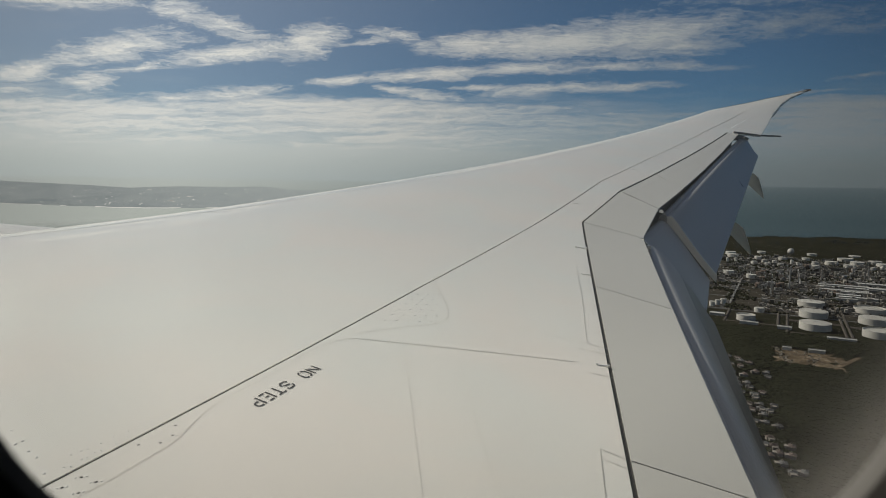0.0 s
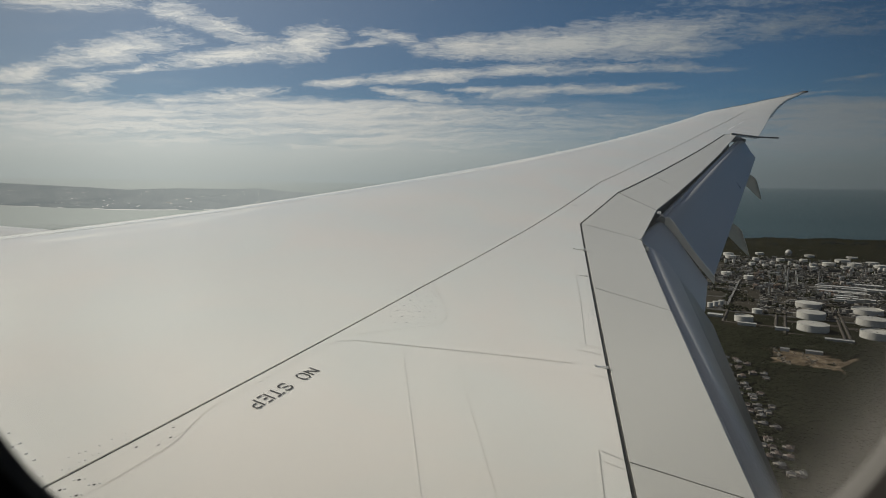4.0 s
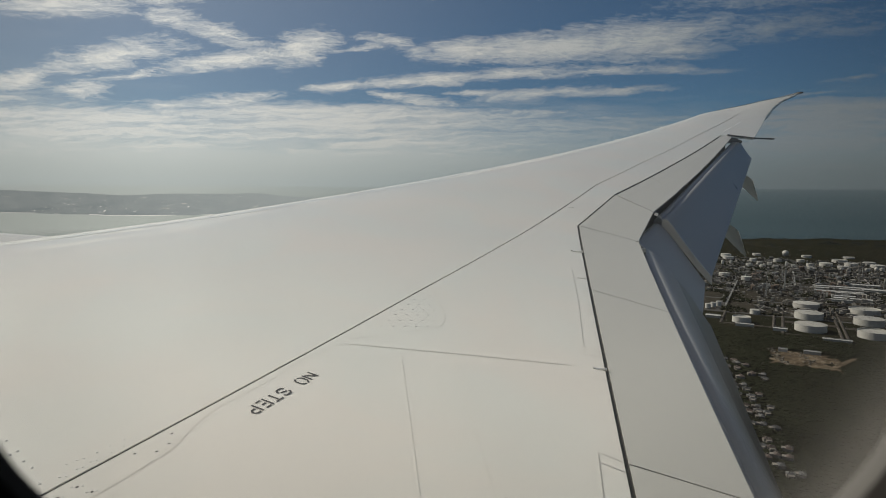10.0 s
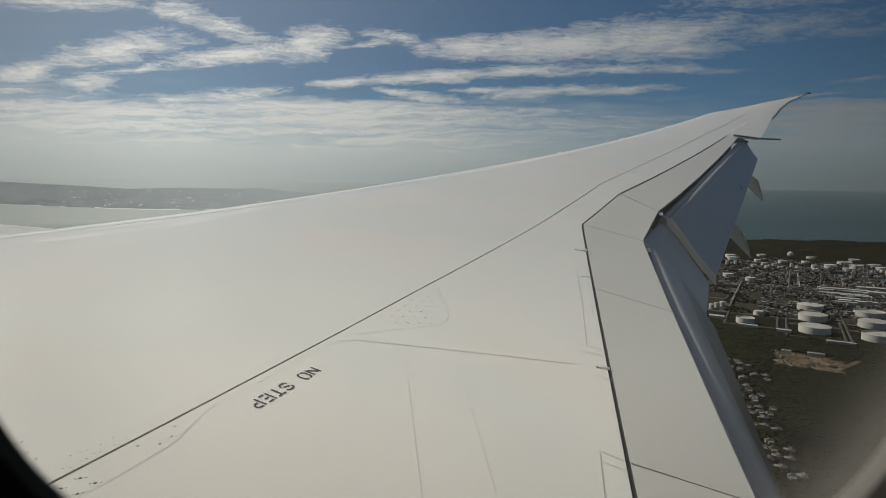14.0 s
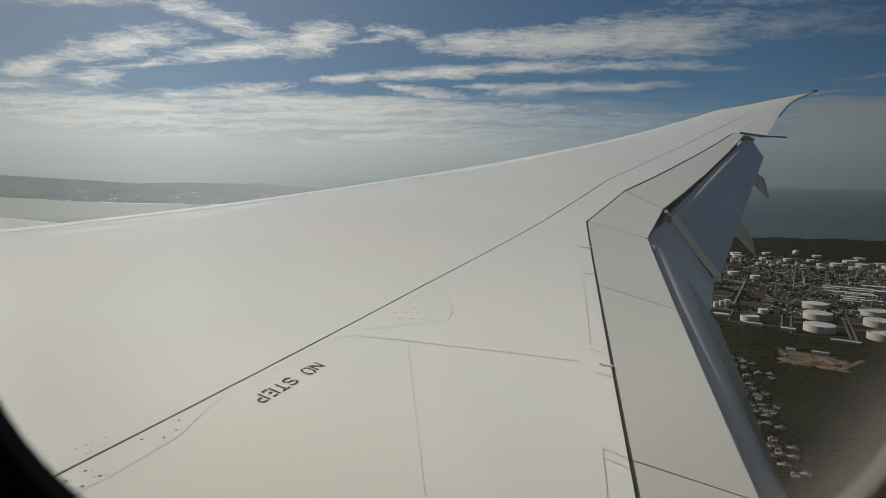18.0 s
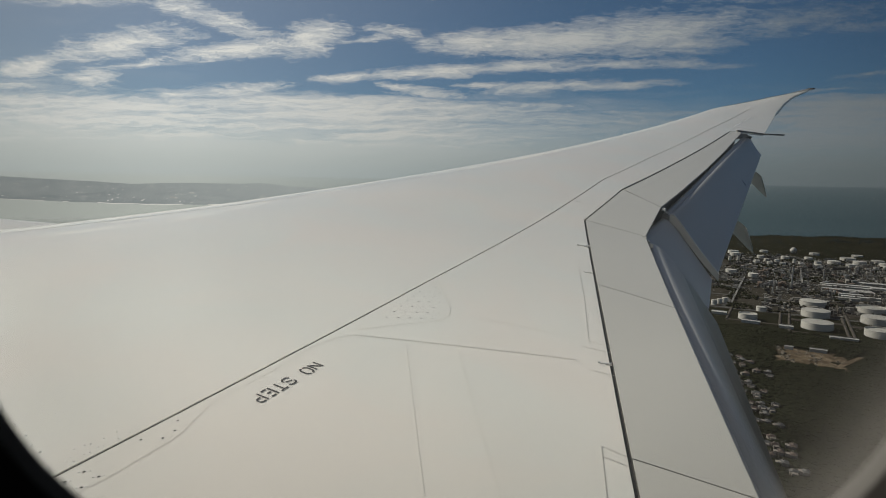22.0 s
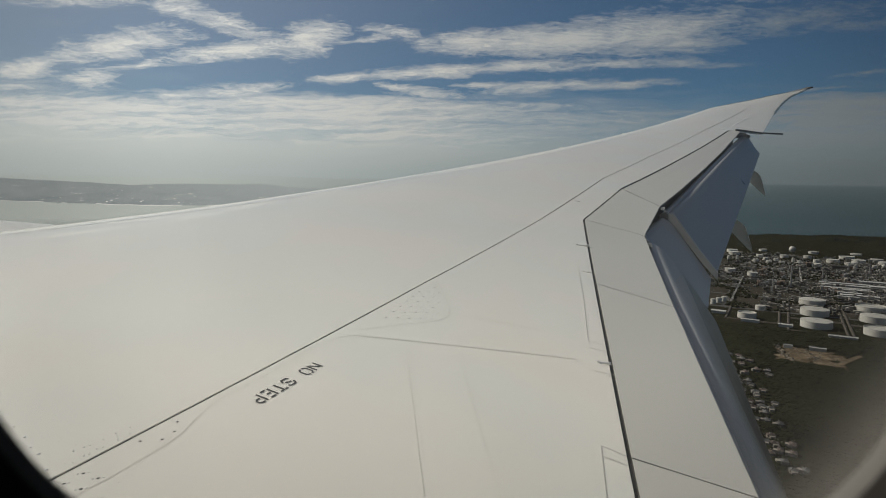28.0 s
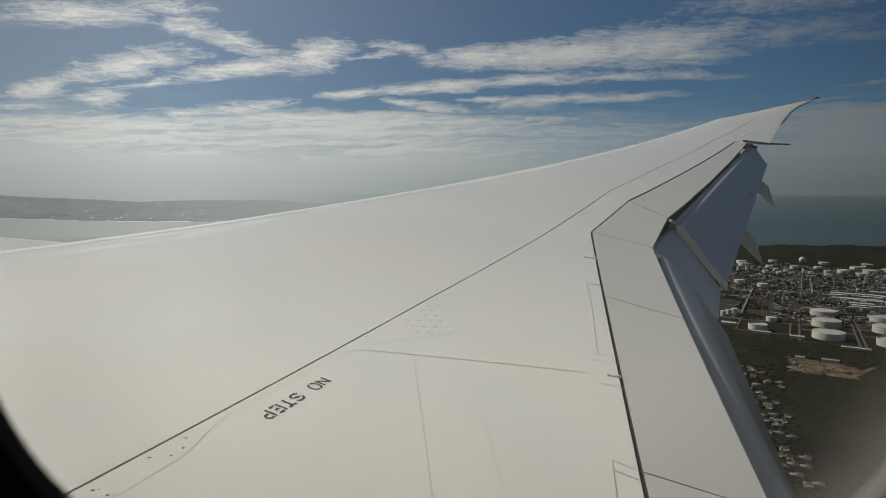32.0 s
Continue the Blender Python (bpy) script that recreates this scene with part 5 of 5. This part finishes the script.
def bush():
    r = random.Random(8)
    spots = []
    while len(spots) < 42000:
        D, az = 400 + 800 * r.random(), r.uniform(17, 41)
        x, y = D * math.cos(radians(az)), -D * math.sin(radians(az))
        c = Vector((x - 1640, y + 1010, 0))
        a, b = c.dot(E1), c.dot(E2)
        if abs(a) < 575 and abs(b) < 575:
            continue
        q = Vector((x - 888, y + 528, 0))
        if abs(q.dot(E1)) < 48 and abs(q.dot(E2)) < 44 or (abs(x + 0.83 * (y + 574) - 868) < 7 and -660 < y < -540):
            continue
        s = Vector((x, y, 0)) - STREET
        u, v = s.x * math.cos(STREET_W) + s.y * math.sin(STREET_W), -s.x * math.sin(STREET_W) + s.y * math.cos(STREET_W)
        if abs(u) < 205 and -30 < v < 38 and r.random() < 0.3:
            continue
        if any(abs(x - hx) < 8 and abs(y - hy) < 6 for hx, hy in HOUSES):
            continue
        open_land = noise.noise((x / 60, y / 60, 2))
        if open_land < -0.32 and r.random() < 0.8:
            continue
        size = r.uniform(1.2, 3.0) * (0.75 + 0.5 * r.random() ** 3)
        spots.append(((x, y, GZ + r.uniform(1.2, 1.9) + 2 * open_land), size * 1.15, size * r.uniform(0.16, 0.30)))
    while len(spots) < 48000:
        D, az = 420 + 1250 * r.random(), r.uniform(9.8, 19.8)
        x, y = D * math.cos(radians(az)), -D * math.sin(radians(az))
        if any(abs(x - hx) < 9 and abs(y - hy) < 9 for hx, hy in AHEAD):
            continue
        size = r.uniform(1.5, 3.6)
        spots.append(((x, y, GZ + 2), size, size * 0.8))
    clumps("bush_canopy", spots, LEAF, "dense dark green coastal bush canopy", 3)
    # between the tanks and along the fences
    spots = []
    while len(spots) < 6000:
        a, b = r.uniform(-560, 560), r.uniform(-560, 560)
        x, y = local(a, b)
        if noise.noise((x / 70, y / 70, 7)) < 0.12:
            continue
        size = r.uniform(2, 4)
        spots.append(((x, y, GZ + 1.5), size, size * 0.8))
    clumps("yard_scrub", spots, LEAF, "dark scrub between refinery yards", 4)
    # the headland before the ocean
    spots = []
    while len(spots) < 14000:
        az = r.uniform(17, 40)
        D = r.uniform(2480, coast(az) - 30)
        size = r.uniform(3.5, 7)
        spots.append((ground_at(D, az, 2 + hill(D, az)), size, size * 0.17))
    clumps("headland_bush", spots, FAR_LEAF, "dark wooded headland before the ocean", 5)


bush()


# ---- small things on the wing ----
def ribbon(name, points, width, mat, lift=0.0015, label="", steps=24):
    """A thin joint line following the skin through plan points."""
    dense = []
    for (x0, y0), (x1, y1) in zip(points, points[1:]):
        for k in range(steps):
            dense.append((x0 + (x1 - x0) * k / steps, y0 + (y1 - y0) * k / steps))
    dense.append(points[-1])
    verts = []
    for k, (x, y) in enumerate(dense):
        ax, ay = dense[max(0, k - 1)]
        bx, by = dense[min(len(dense) - 1, k + 1)]
        l = math.hypot(bx - ax, by - ay)
        nx, ny = -(by - ay) / l * width / 2, (bx - ax) / l * width / 2
        for s in (1, -1):
            verts.append((x + s * nx, y + s * ny, wing_z(x + s * nx, y + s * ny) + lift))
    return tagged(raw(name, verts, grid_faces(len(dense), 2), mat, wing), label)


def smooth_path(points, n=8):
    """Rounds a plan line through its points."""
    out = []
    p = [points[0], *points, points[-1]]
    for a, b, c, d in zip(p, p[1:], p[2:], p[3:]):
        for k in range(n):
            t = k / n
            out.append(tuple(0.5 * (2 * b[i] + (c[i] - a[i]) * t + (2 * a[i] - 5 * b[i] + 4 * c[i] - d[i]) * t * t + (3 * b[i] - a[i] - 3 * c[i] + d[i]) * t ** 3) for i in (0, 1)))
    return out + [points[-1]]


ribbon("skin_joint", ((4.30, -7.66), (4.52, -7.710), (4.61, -7.755), (4.72, -7.797), (4.84, -7.846), (4.92, -7.865)), 0.0026, SEAM, label="fine sealed skin joint", steps=6)
ribbon("skin_joint", smooth_path(((4.92, -7.865), (4.98, -7.868), (5.04, -7.871), (5.15, -7.887), (5.24, -7.915), (5.40, -7.989), (5.59, -8.070), (5.83, -8.156), (6.02, -8.273), (6.07, -8.336))), 0.0022, SEAM, steps=3)
ribbon("skin_joint", ((6.08, -8.345), (6.13, -9.00), (6.18, -9.66)), 0.005, SEAM)
ribbon("skin_joint", smooth_path(((6.16, -8.36), (6.33, -8.60), (6.46, -8.80), (6.56, -8.88), (6.72, -8.90), (6.98, -8.86), (7.32, -8.79))), 0.003, SEAM, steps=3)
ribbon("skin_joint", ((6.64, -9.07), (6.51, -9.79)), 0.0035, FAINT)
ribbon("skin_joint", ((6.08, -8.65), (5.42, -8.74), (4.60, -8.85)), 0.0025, FAINT)
ribbon("skin_joint", ((6.11, -8.95), (5.46, -9.03), (4.60, -9.14)), 0.0025, FAINT)
ribbon("skin_joint", ((8.34, -10.08), (7.40, -9.95), (6.50, -9.80), (6.45, -9.93)), 0.004, SEAM)
ribbon("skin_joint", ((6.40, -9.72), (6.36, -9.90)), 0.0042, SEAM)
ribbon("skin_joint", ((6.06, -9.72), (6.03, -9.86)), 0.0042, SEAM)
ribbon("skin_joint", ((4.60, -9.49), (5.26, -9.60), (5.205, -9.70)), 0.0042, SEAM)
ribbon("skin_joint", ((5.18, -9.585), (5.13, -9.69)), 0.0042, SEAM)
ribbon("skin_joint", ((2.4, -9.12), (4.60, -9.49)), 0.003, FAINT)
for x0, y0, x1, y1 in ((21.74, -17.29, 22.60, -17.88), (22.98, -18.15, 23.74, -18.66)):
    ribbon("white_dash", ((x0, y0), (x1, y1)), 0.035, WHITE, 0.006, "white painted dash near the wing tip", 8)


for a, b in (((5.48, -6.804), (5.45, -6.859)), ((4.85, -7.533), (4.8, -7.573))):
    ribbon("paint_scratch", (a, b), 0.0035, WHITE, 0.001, "short pale scratch in the paint", 4)


# slats along the nose, with their hooks standing a little proud
def slat(x0, x1):
    sections = []
    for k in range(13):
        x = x0 + (x1 - x0) * k / 12
        c = chord(x)
        ring = []
        for j in range(15):
            t = 0.155 * (1 - j / 14) ** 1.8
            y = y_le(x) - t * c
            ring.append((x, y + (0.004 if j > 10 else 0), wing_z(x, y) + 0.0008))
        for j in range(1, 6):
            t = 0.03 * (j / 5) ** 2
            y = y_le(x) - t * c
            ring.append((x, y + 0.004, z_ref(x) - 0.62 * c * profile(t) + (0.5 - t) * c * math.tan(radians(2.22)) - 0.009))
        sections.append(ring)
    part("slat", loft(sections), WING, wing, "light grey leading edge slat", True)


cuts = (5.2, 8.4, 11.5, 14.3, 17.0, 19.7, 22.4, 25.3)
for x0, x1 in zip(cuts, cuts[1:]):
    slat(x0 + 0.012, x1 - 0.012)
# strip added for the bright line that light draws behind the slats
ribbon("slat_edge_highlight", [(x, y_le(x) - 0.156 * chord(x)) for x in np.linspace(5.4, 10.5, 14)], 0.016, SLAT, 0.0016, "pale strip painting the highlight behind the slats", 2)
for x in (11.5, 14.3, 17.0, 19.7, 22.4):
    bm = bmesh.new()
    p = on_wing(x, y_le(x) - 0.03 * chord(x))
    for dx in (0.0,):
        box(bm, -0.035, 0.035, -0.05, 0.03, -0.02, 0.012, Matrix.Translation(p) @ Matrix.Rotation(-0.67, 4, "Z"))
    part("slat_cover", bm, WING, wing, "small raised cover at a slat end")


def spot(bm, x, y, r, h=0.0012, n=8):
    """A flush fastener head."""
    z = wing_z(x, y)
    base = [bm.verts.new((x + r * math.cos(2 * math.pi * k / n), y + r * math.sin(2 * math.pi * k / n), z - 0.004)) for k in range(n)]
    for s, up in ((1.0, 0.10), (0.8, 0.55), (0.45, 0.9)):
        ring = [bm.verts.new((x + s * r * math.cos(2 * math.pi * k / n), y + s * r * math.sin(2 * math.pi * k / n), z + h * up)) for k in range(n)]
        for k in range(n):
            bm.faces.new((base[k], base[(k + 1) % n], ring[(k + 1) % n], ring[k]))
        base = ring
    bm.faces.new(base)


def fasteners():
    r = random.Random(2)
    bright, dull, deep, field = bmesh.new(), bmesh.new(), bmesh.new(), bmesh.new()
    # both sides of the spar joint near the root
    for x, y in ((4.97, -7.68), (4.975, -7.722), (4.91, -7.66), (4.86, -7.63), (4.87, -7.68), (4.81, -7.61), (4.82, -7.66), (4.75, -7.57), (4.765, -7.585), (4.75, -7.62),
                 (4.765, -7.635), (4.72, -7.55), (4.70, -7.60), (4.715, -7.612), (4.645, -7.57), (4.655, -7.59), (4.60, -7.64), (4.615, -7.67), (4.585, -7.70), (4.60, -7.73),
                 (4.535, -7.615), (4.55, -7.64), (4.52, -7.68), (4.535, -7.705)):
        spot(bright, x, y, 0.0044, 0.0026)
    # loose heads over the main skin, thinning out
    for x, y in ((4.93, -7.35), (4.945, -7.36), (4.90, -7.42), (5.02, -7.48), (5.035, -7.49), (5.81, -7.08), (5.60, -7.37), (5.58, -7.35), (5.63, -7.28), (5.41, -7.58), (5.18, -7.59), (5.29, -7.83)):
        spot(bright, x, y, 0.0048, 0.0006)
    for x, y in ((4.82, -7.26), (4.74, -7.33), (4.765, -7.34), (4.71, -7.40), (4.68, -7.45), (4.60, -7.53)):
        spot(bright, x, y, 0.0062, 0.0034)
    for x, y in ((4.99, -7.81), (4.92, -7.83), (4.86, -7.81), (4.83, -7.74), (4.607, -7.655), (4.592, -7.715), (4.543, -7.628), (4.528, -7.693)):
        spot(deep, x, y, 0.0062, 0.0008)
    # a loose row running forward over the main skin
    for x, y in ((6.80, -5.79), (6.71, -5.90), (6.68, -5.95), (6.60, -6.06), (6.55, -6.13), (6.50, -6.19), (6.47, -6.25), (6.42, -6.28), (6.435, -6.31), (6.39, -6.37), (6.10, -6.68)):
        spot(bright, x, y, 0.0058, 0.0006)
    # scattered small heads between the joint and the leading edge
    for k in range(46):
        s = r.random()
        x = 4.62 + 1.5 * s ** 1.6 + r.uniform(-0.03, 0.03)
        spot(bright, x, lerp(x, *SPAR) + 0.06 + 0.42 * r.random() ** 1.3, r.uniform(0.0034, 0.0050), 0.0006)
    # along the curved joint
    for k in range(20):
        s = k / 19
        x = 5.30 - 0.80 * s
        spot(dull, x, -7.972 + 0.20 * s + 0.03 * math.sin(math.pi * s * 1.1), 0.0034)
    # along the fine joints
    for k in range(26):
        s = k / 25
        spot(dull, 6.05 - 1.4 * s, -8.672 - 0.19 * s, 0.0028)
        spot(dull, 6.05 - 1.4 * s, -8.635 - 0.19 * s, 0.0028)
        spot(dull, 6.08 - 1.4 * s, -8.985 - 0.19 * s, 0.0028)
    for k in range(30):
        s = k / 29
        spot(dull, 8.3 - 1.8 * s, -10.04 + 0.275 * s, 0.003)
        spot(dull, 6.10 + 0.08 * s, -8.40 - 1.2 * s, 0.003)
    for k in range(24):
        s = k / 23
        spot(dull, 5.22 - 0.9 * s, -9.56 + 0.15 * s, 0.0028)
        if k % 2:
            spot(dull, 5.235 - 0.15 * s, -9.745 - 0.44 * s, 0.0042)
        spot(dull, 7.77 - 0.30 * s, -10.15 - 0.52 * s, 0.005)
        spot(dull, 6.05 + 2.2 * s, -9.80 - 0.36 * s, 0.0045)
    # the field of heads inside the rounded access panel
    for i in range(7):
        for j in range(5):
            x, y = 6.42 + 0.115 * i + 0.02 * j, -8.50 - 0.072 * j - 0.035 * i
            if y < lerp(x, *SPAR) - 0.05 and y > -8.84:
                spot(field, x, y, 0.0086)
    for k in range(9):
        spot(dull, 8.9 + 0.07 * k, -9.58 - 0.03 * k, 0.006)
    part("fastener_heads", bright, RIVET, wing, "domed fastener heads whitened for sun glints", True)
    part("fastener_heads", dull, DULL, wing, "dull flush fastener heads")
    part("fastener_heads", field, SEAL_DOT, wing, "dark grey fastener heads of an access panel")
    part("fastener_holes", deep, GAP, wing, "dark countersunk fastener holes")


fasteners()


# small lifting brackets at the spoiler hinge line
def bracket(x, y, s=1.0):
    bm = bmesh.new()
    p = on_wing(x, y)
    m = Matrix.Translation(p) @ Matrix.Rotation(math.atan2(-0.161, 1), 4, "Z") @ Matrix.Scale(s, 4)
    box(bm, -0.013, 0.013, -0.055, 0.075, 0.0, 0.010, m)
    box(bm, -0.020, 0.020, 0.055, 0.085, 0.0, 0.024, m)
    box(bm, -0.017, 0.017, -0.075, -0.050, -0.01, 0.018, m)
    part("hinge_bracket", bm, METAL, wing, "small bright metal hinge bracket")


bracket(6.18, -9.83, 0.5)
bracket(9.05, -10.27, 0.8)
for x, y in ((11.21, -10.62), (14.41, -12.32), (17.45, -14.18), (8.1, -10.12)):
    bracket(x, y, 0.45)
for x, y, z in ((9.93, -11.16, -0.63), (11.60, -11.93, -0.36), (9.70, -11.17, -0.70)):
    bm = bmesh.new()
    box(bm, -0.035, 0.03, -0.03, 0.02, -0.03, 0.012, Matrix.Translation((x, y, z)) @ Matrix.Rotation(-0.4, 4, "Z"))
    tube(bm, (x - 0.05, y - 0.06, z - 0.06), (x + 0.08, y - 0.03, z - 0.02), 0.012)
    part("flap_link", bm, METAL, wing, "bright metal flap link fitting")

# static wicks on the outer trailing edge
for k in range(10):
    x = 25.6 + 4.1 * k / 9
    y = y_te(x)
    p = on_wing(x, y)
    bm = bmesh.new()
    tube(bm, p + Vector((0, 0.05, 0)), p + Vector((-0.01, -0.09, -0.02)), 0.014, 0.008, 6)
    part("static_wick", bm, GAP, wing, "thin dark static discharge wick")
# dark worn strip on the raked tip's nose
ribbon("tip_erosion_strip", [(x, y_le(x) - 0.02 - 0.02 * (x - 26)) for x in (26.2, 27.0, 27.8, 28.6, 29.3, 29.9)], 0.09, FENCE, 0.012, "dark grey erosion strip on the raked tip", 6)
bm = bmesh.new()
p = on_wing(29.85, -24.0)
box(bm, -0.07, 0.06, -0.10, 0.14, -0.03, 0.028, Matrix.Translation(p) @ Matrix.Rotation(-1.0, 4, "Z"))
part("tip_light", bm, GAP, wing, "dark navigation light housing at the wing tip")


# ---- stencilled warning ----
STENCIL = {   # strokes of each letter in its own unit box, broken where the stencil's bridges held
    "N": (((0, 0), (0, 1)), ((1, 0), (1, 1)), ((0.2, 0.86), (0.8, 0.14))),
    "O": (((0.40, 1), (0.2, 0.97), (0, 0.78), (0, 0.22), (0.2, 0.03), (0.40, 0)), ((0.60, 1), (0.8, 0.97), (1, 0.78), (1, 0.22), (0.8, 0.03), (0.60, 0))),
    "S": (((1, 0.80), (0.82, 0.98), (0.5, 1.0), (0.18, 0.97), (0, 0.80), (0.04, 0.64)), ((0.16, 0.58), (0.84, 0.42)), ((0, 0.20), (0.18, 0.02), (0.5, 0), (0.82, 0.03), (1, 0.20), (0.96, 0.36))),
    "T": (((0, 1), (0.36, 1)), ((0.64, 1), (1, 1)), ((0.5, 1.05), (0.5, -0.04))),
    "E": (((0.04, -0.05), (0.04, 1.05)), ((0.32, 1), (0.95, 1)), ((0.32, 0.5), (0.80, 0.5)), ((0.32, 0), (0.95, 0))),
    "P": (((0.04, -0.05), (0.04, 1.05)), ((0.32, 1), (0.66, 1), (0.92, 0.88), (0.94, 0.62), (0.7, 0.47), (0.32, 0.46))),
}


def warning():
    start, along_x, up = Vector((5.675, -8.205, 0)), Vector((-0.922, 0.387, 0)), Vector((-0.387, -0.922, 0))
    wide, tall, step, half = 0.050, 0.064, 0.070, 0.0052
    for k, letter in enumerate("NO STEP"):
        if letter == " ":
            continue
        at = start + along_x * (step * k + 0.008) + up * 0.004
        verts, faces = [], []
        for stroke in STENCIL[letter]:
            line = [Vector((x * wide, y * tall)) for x, y in stroke]
            first = len(verts)
            for i, p in enumerate(line):
                d = (line[min(i + 1, len(line) - 1)] - line[max(i - 1, 0)]).normalized()
                side = Vector((-d.y, d.x)) * half
                for q in (p + side, p - side):
                    w = at + along_x * q.x + up * q.y
                    verts.append((w.x, w.y, wing_z(w.x, w.y) + 0.002))
            faces += [(first + 2 * i, first + 2 * i + 1, first + 2 * i + 3, first + 2 * i + 2) for i in range(len(line) - 1)]
        tagged(raw("letter", verts, faces, MARK, wing), "black stencilled letter " + letter)


warning()
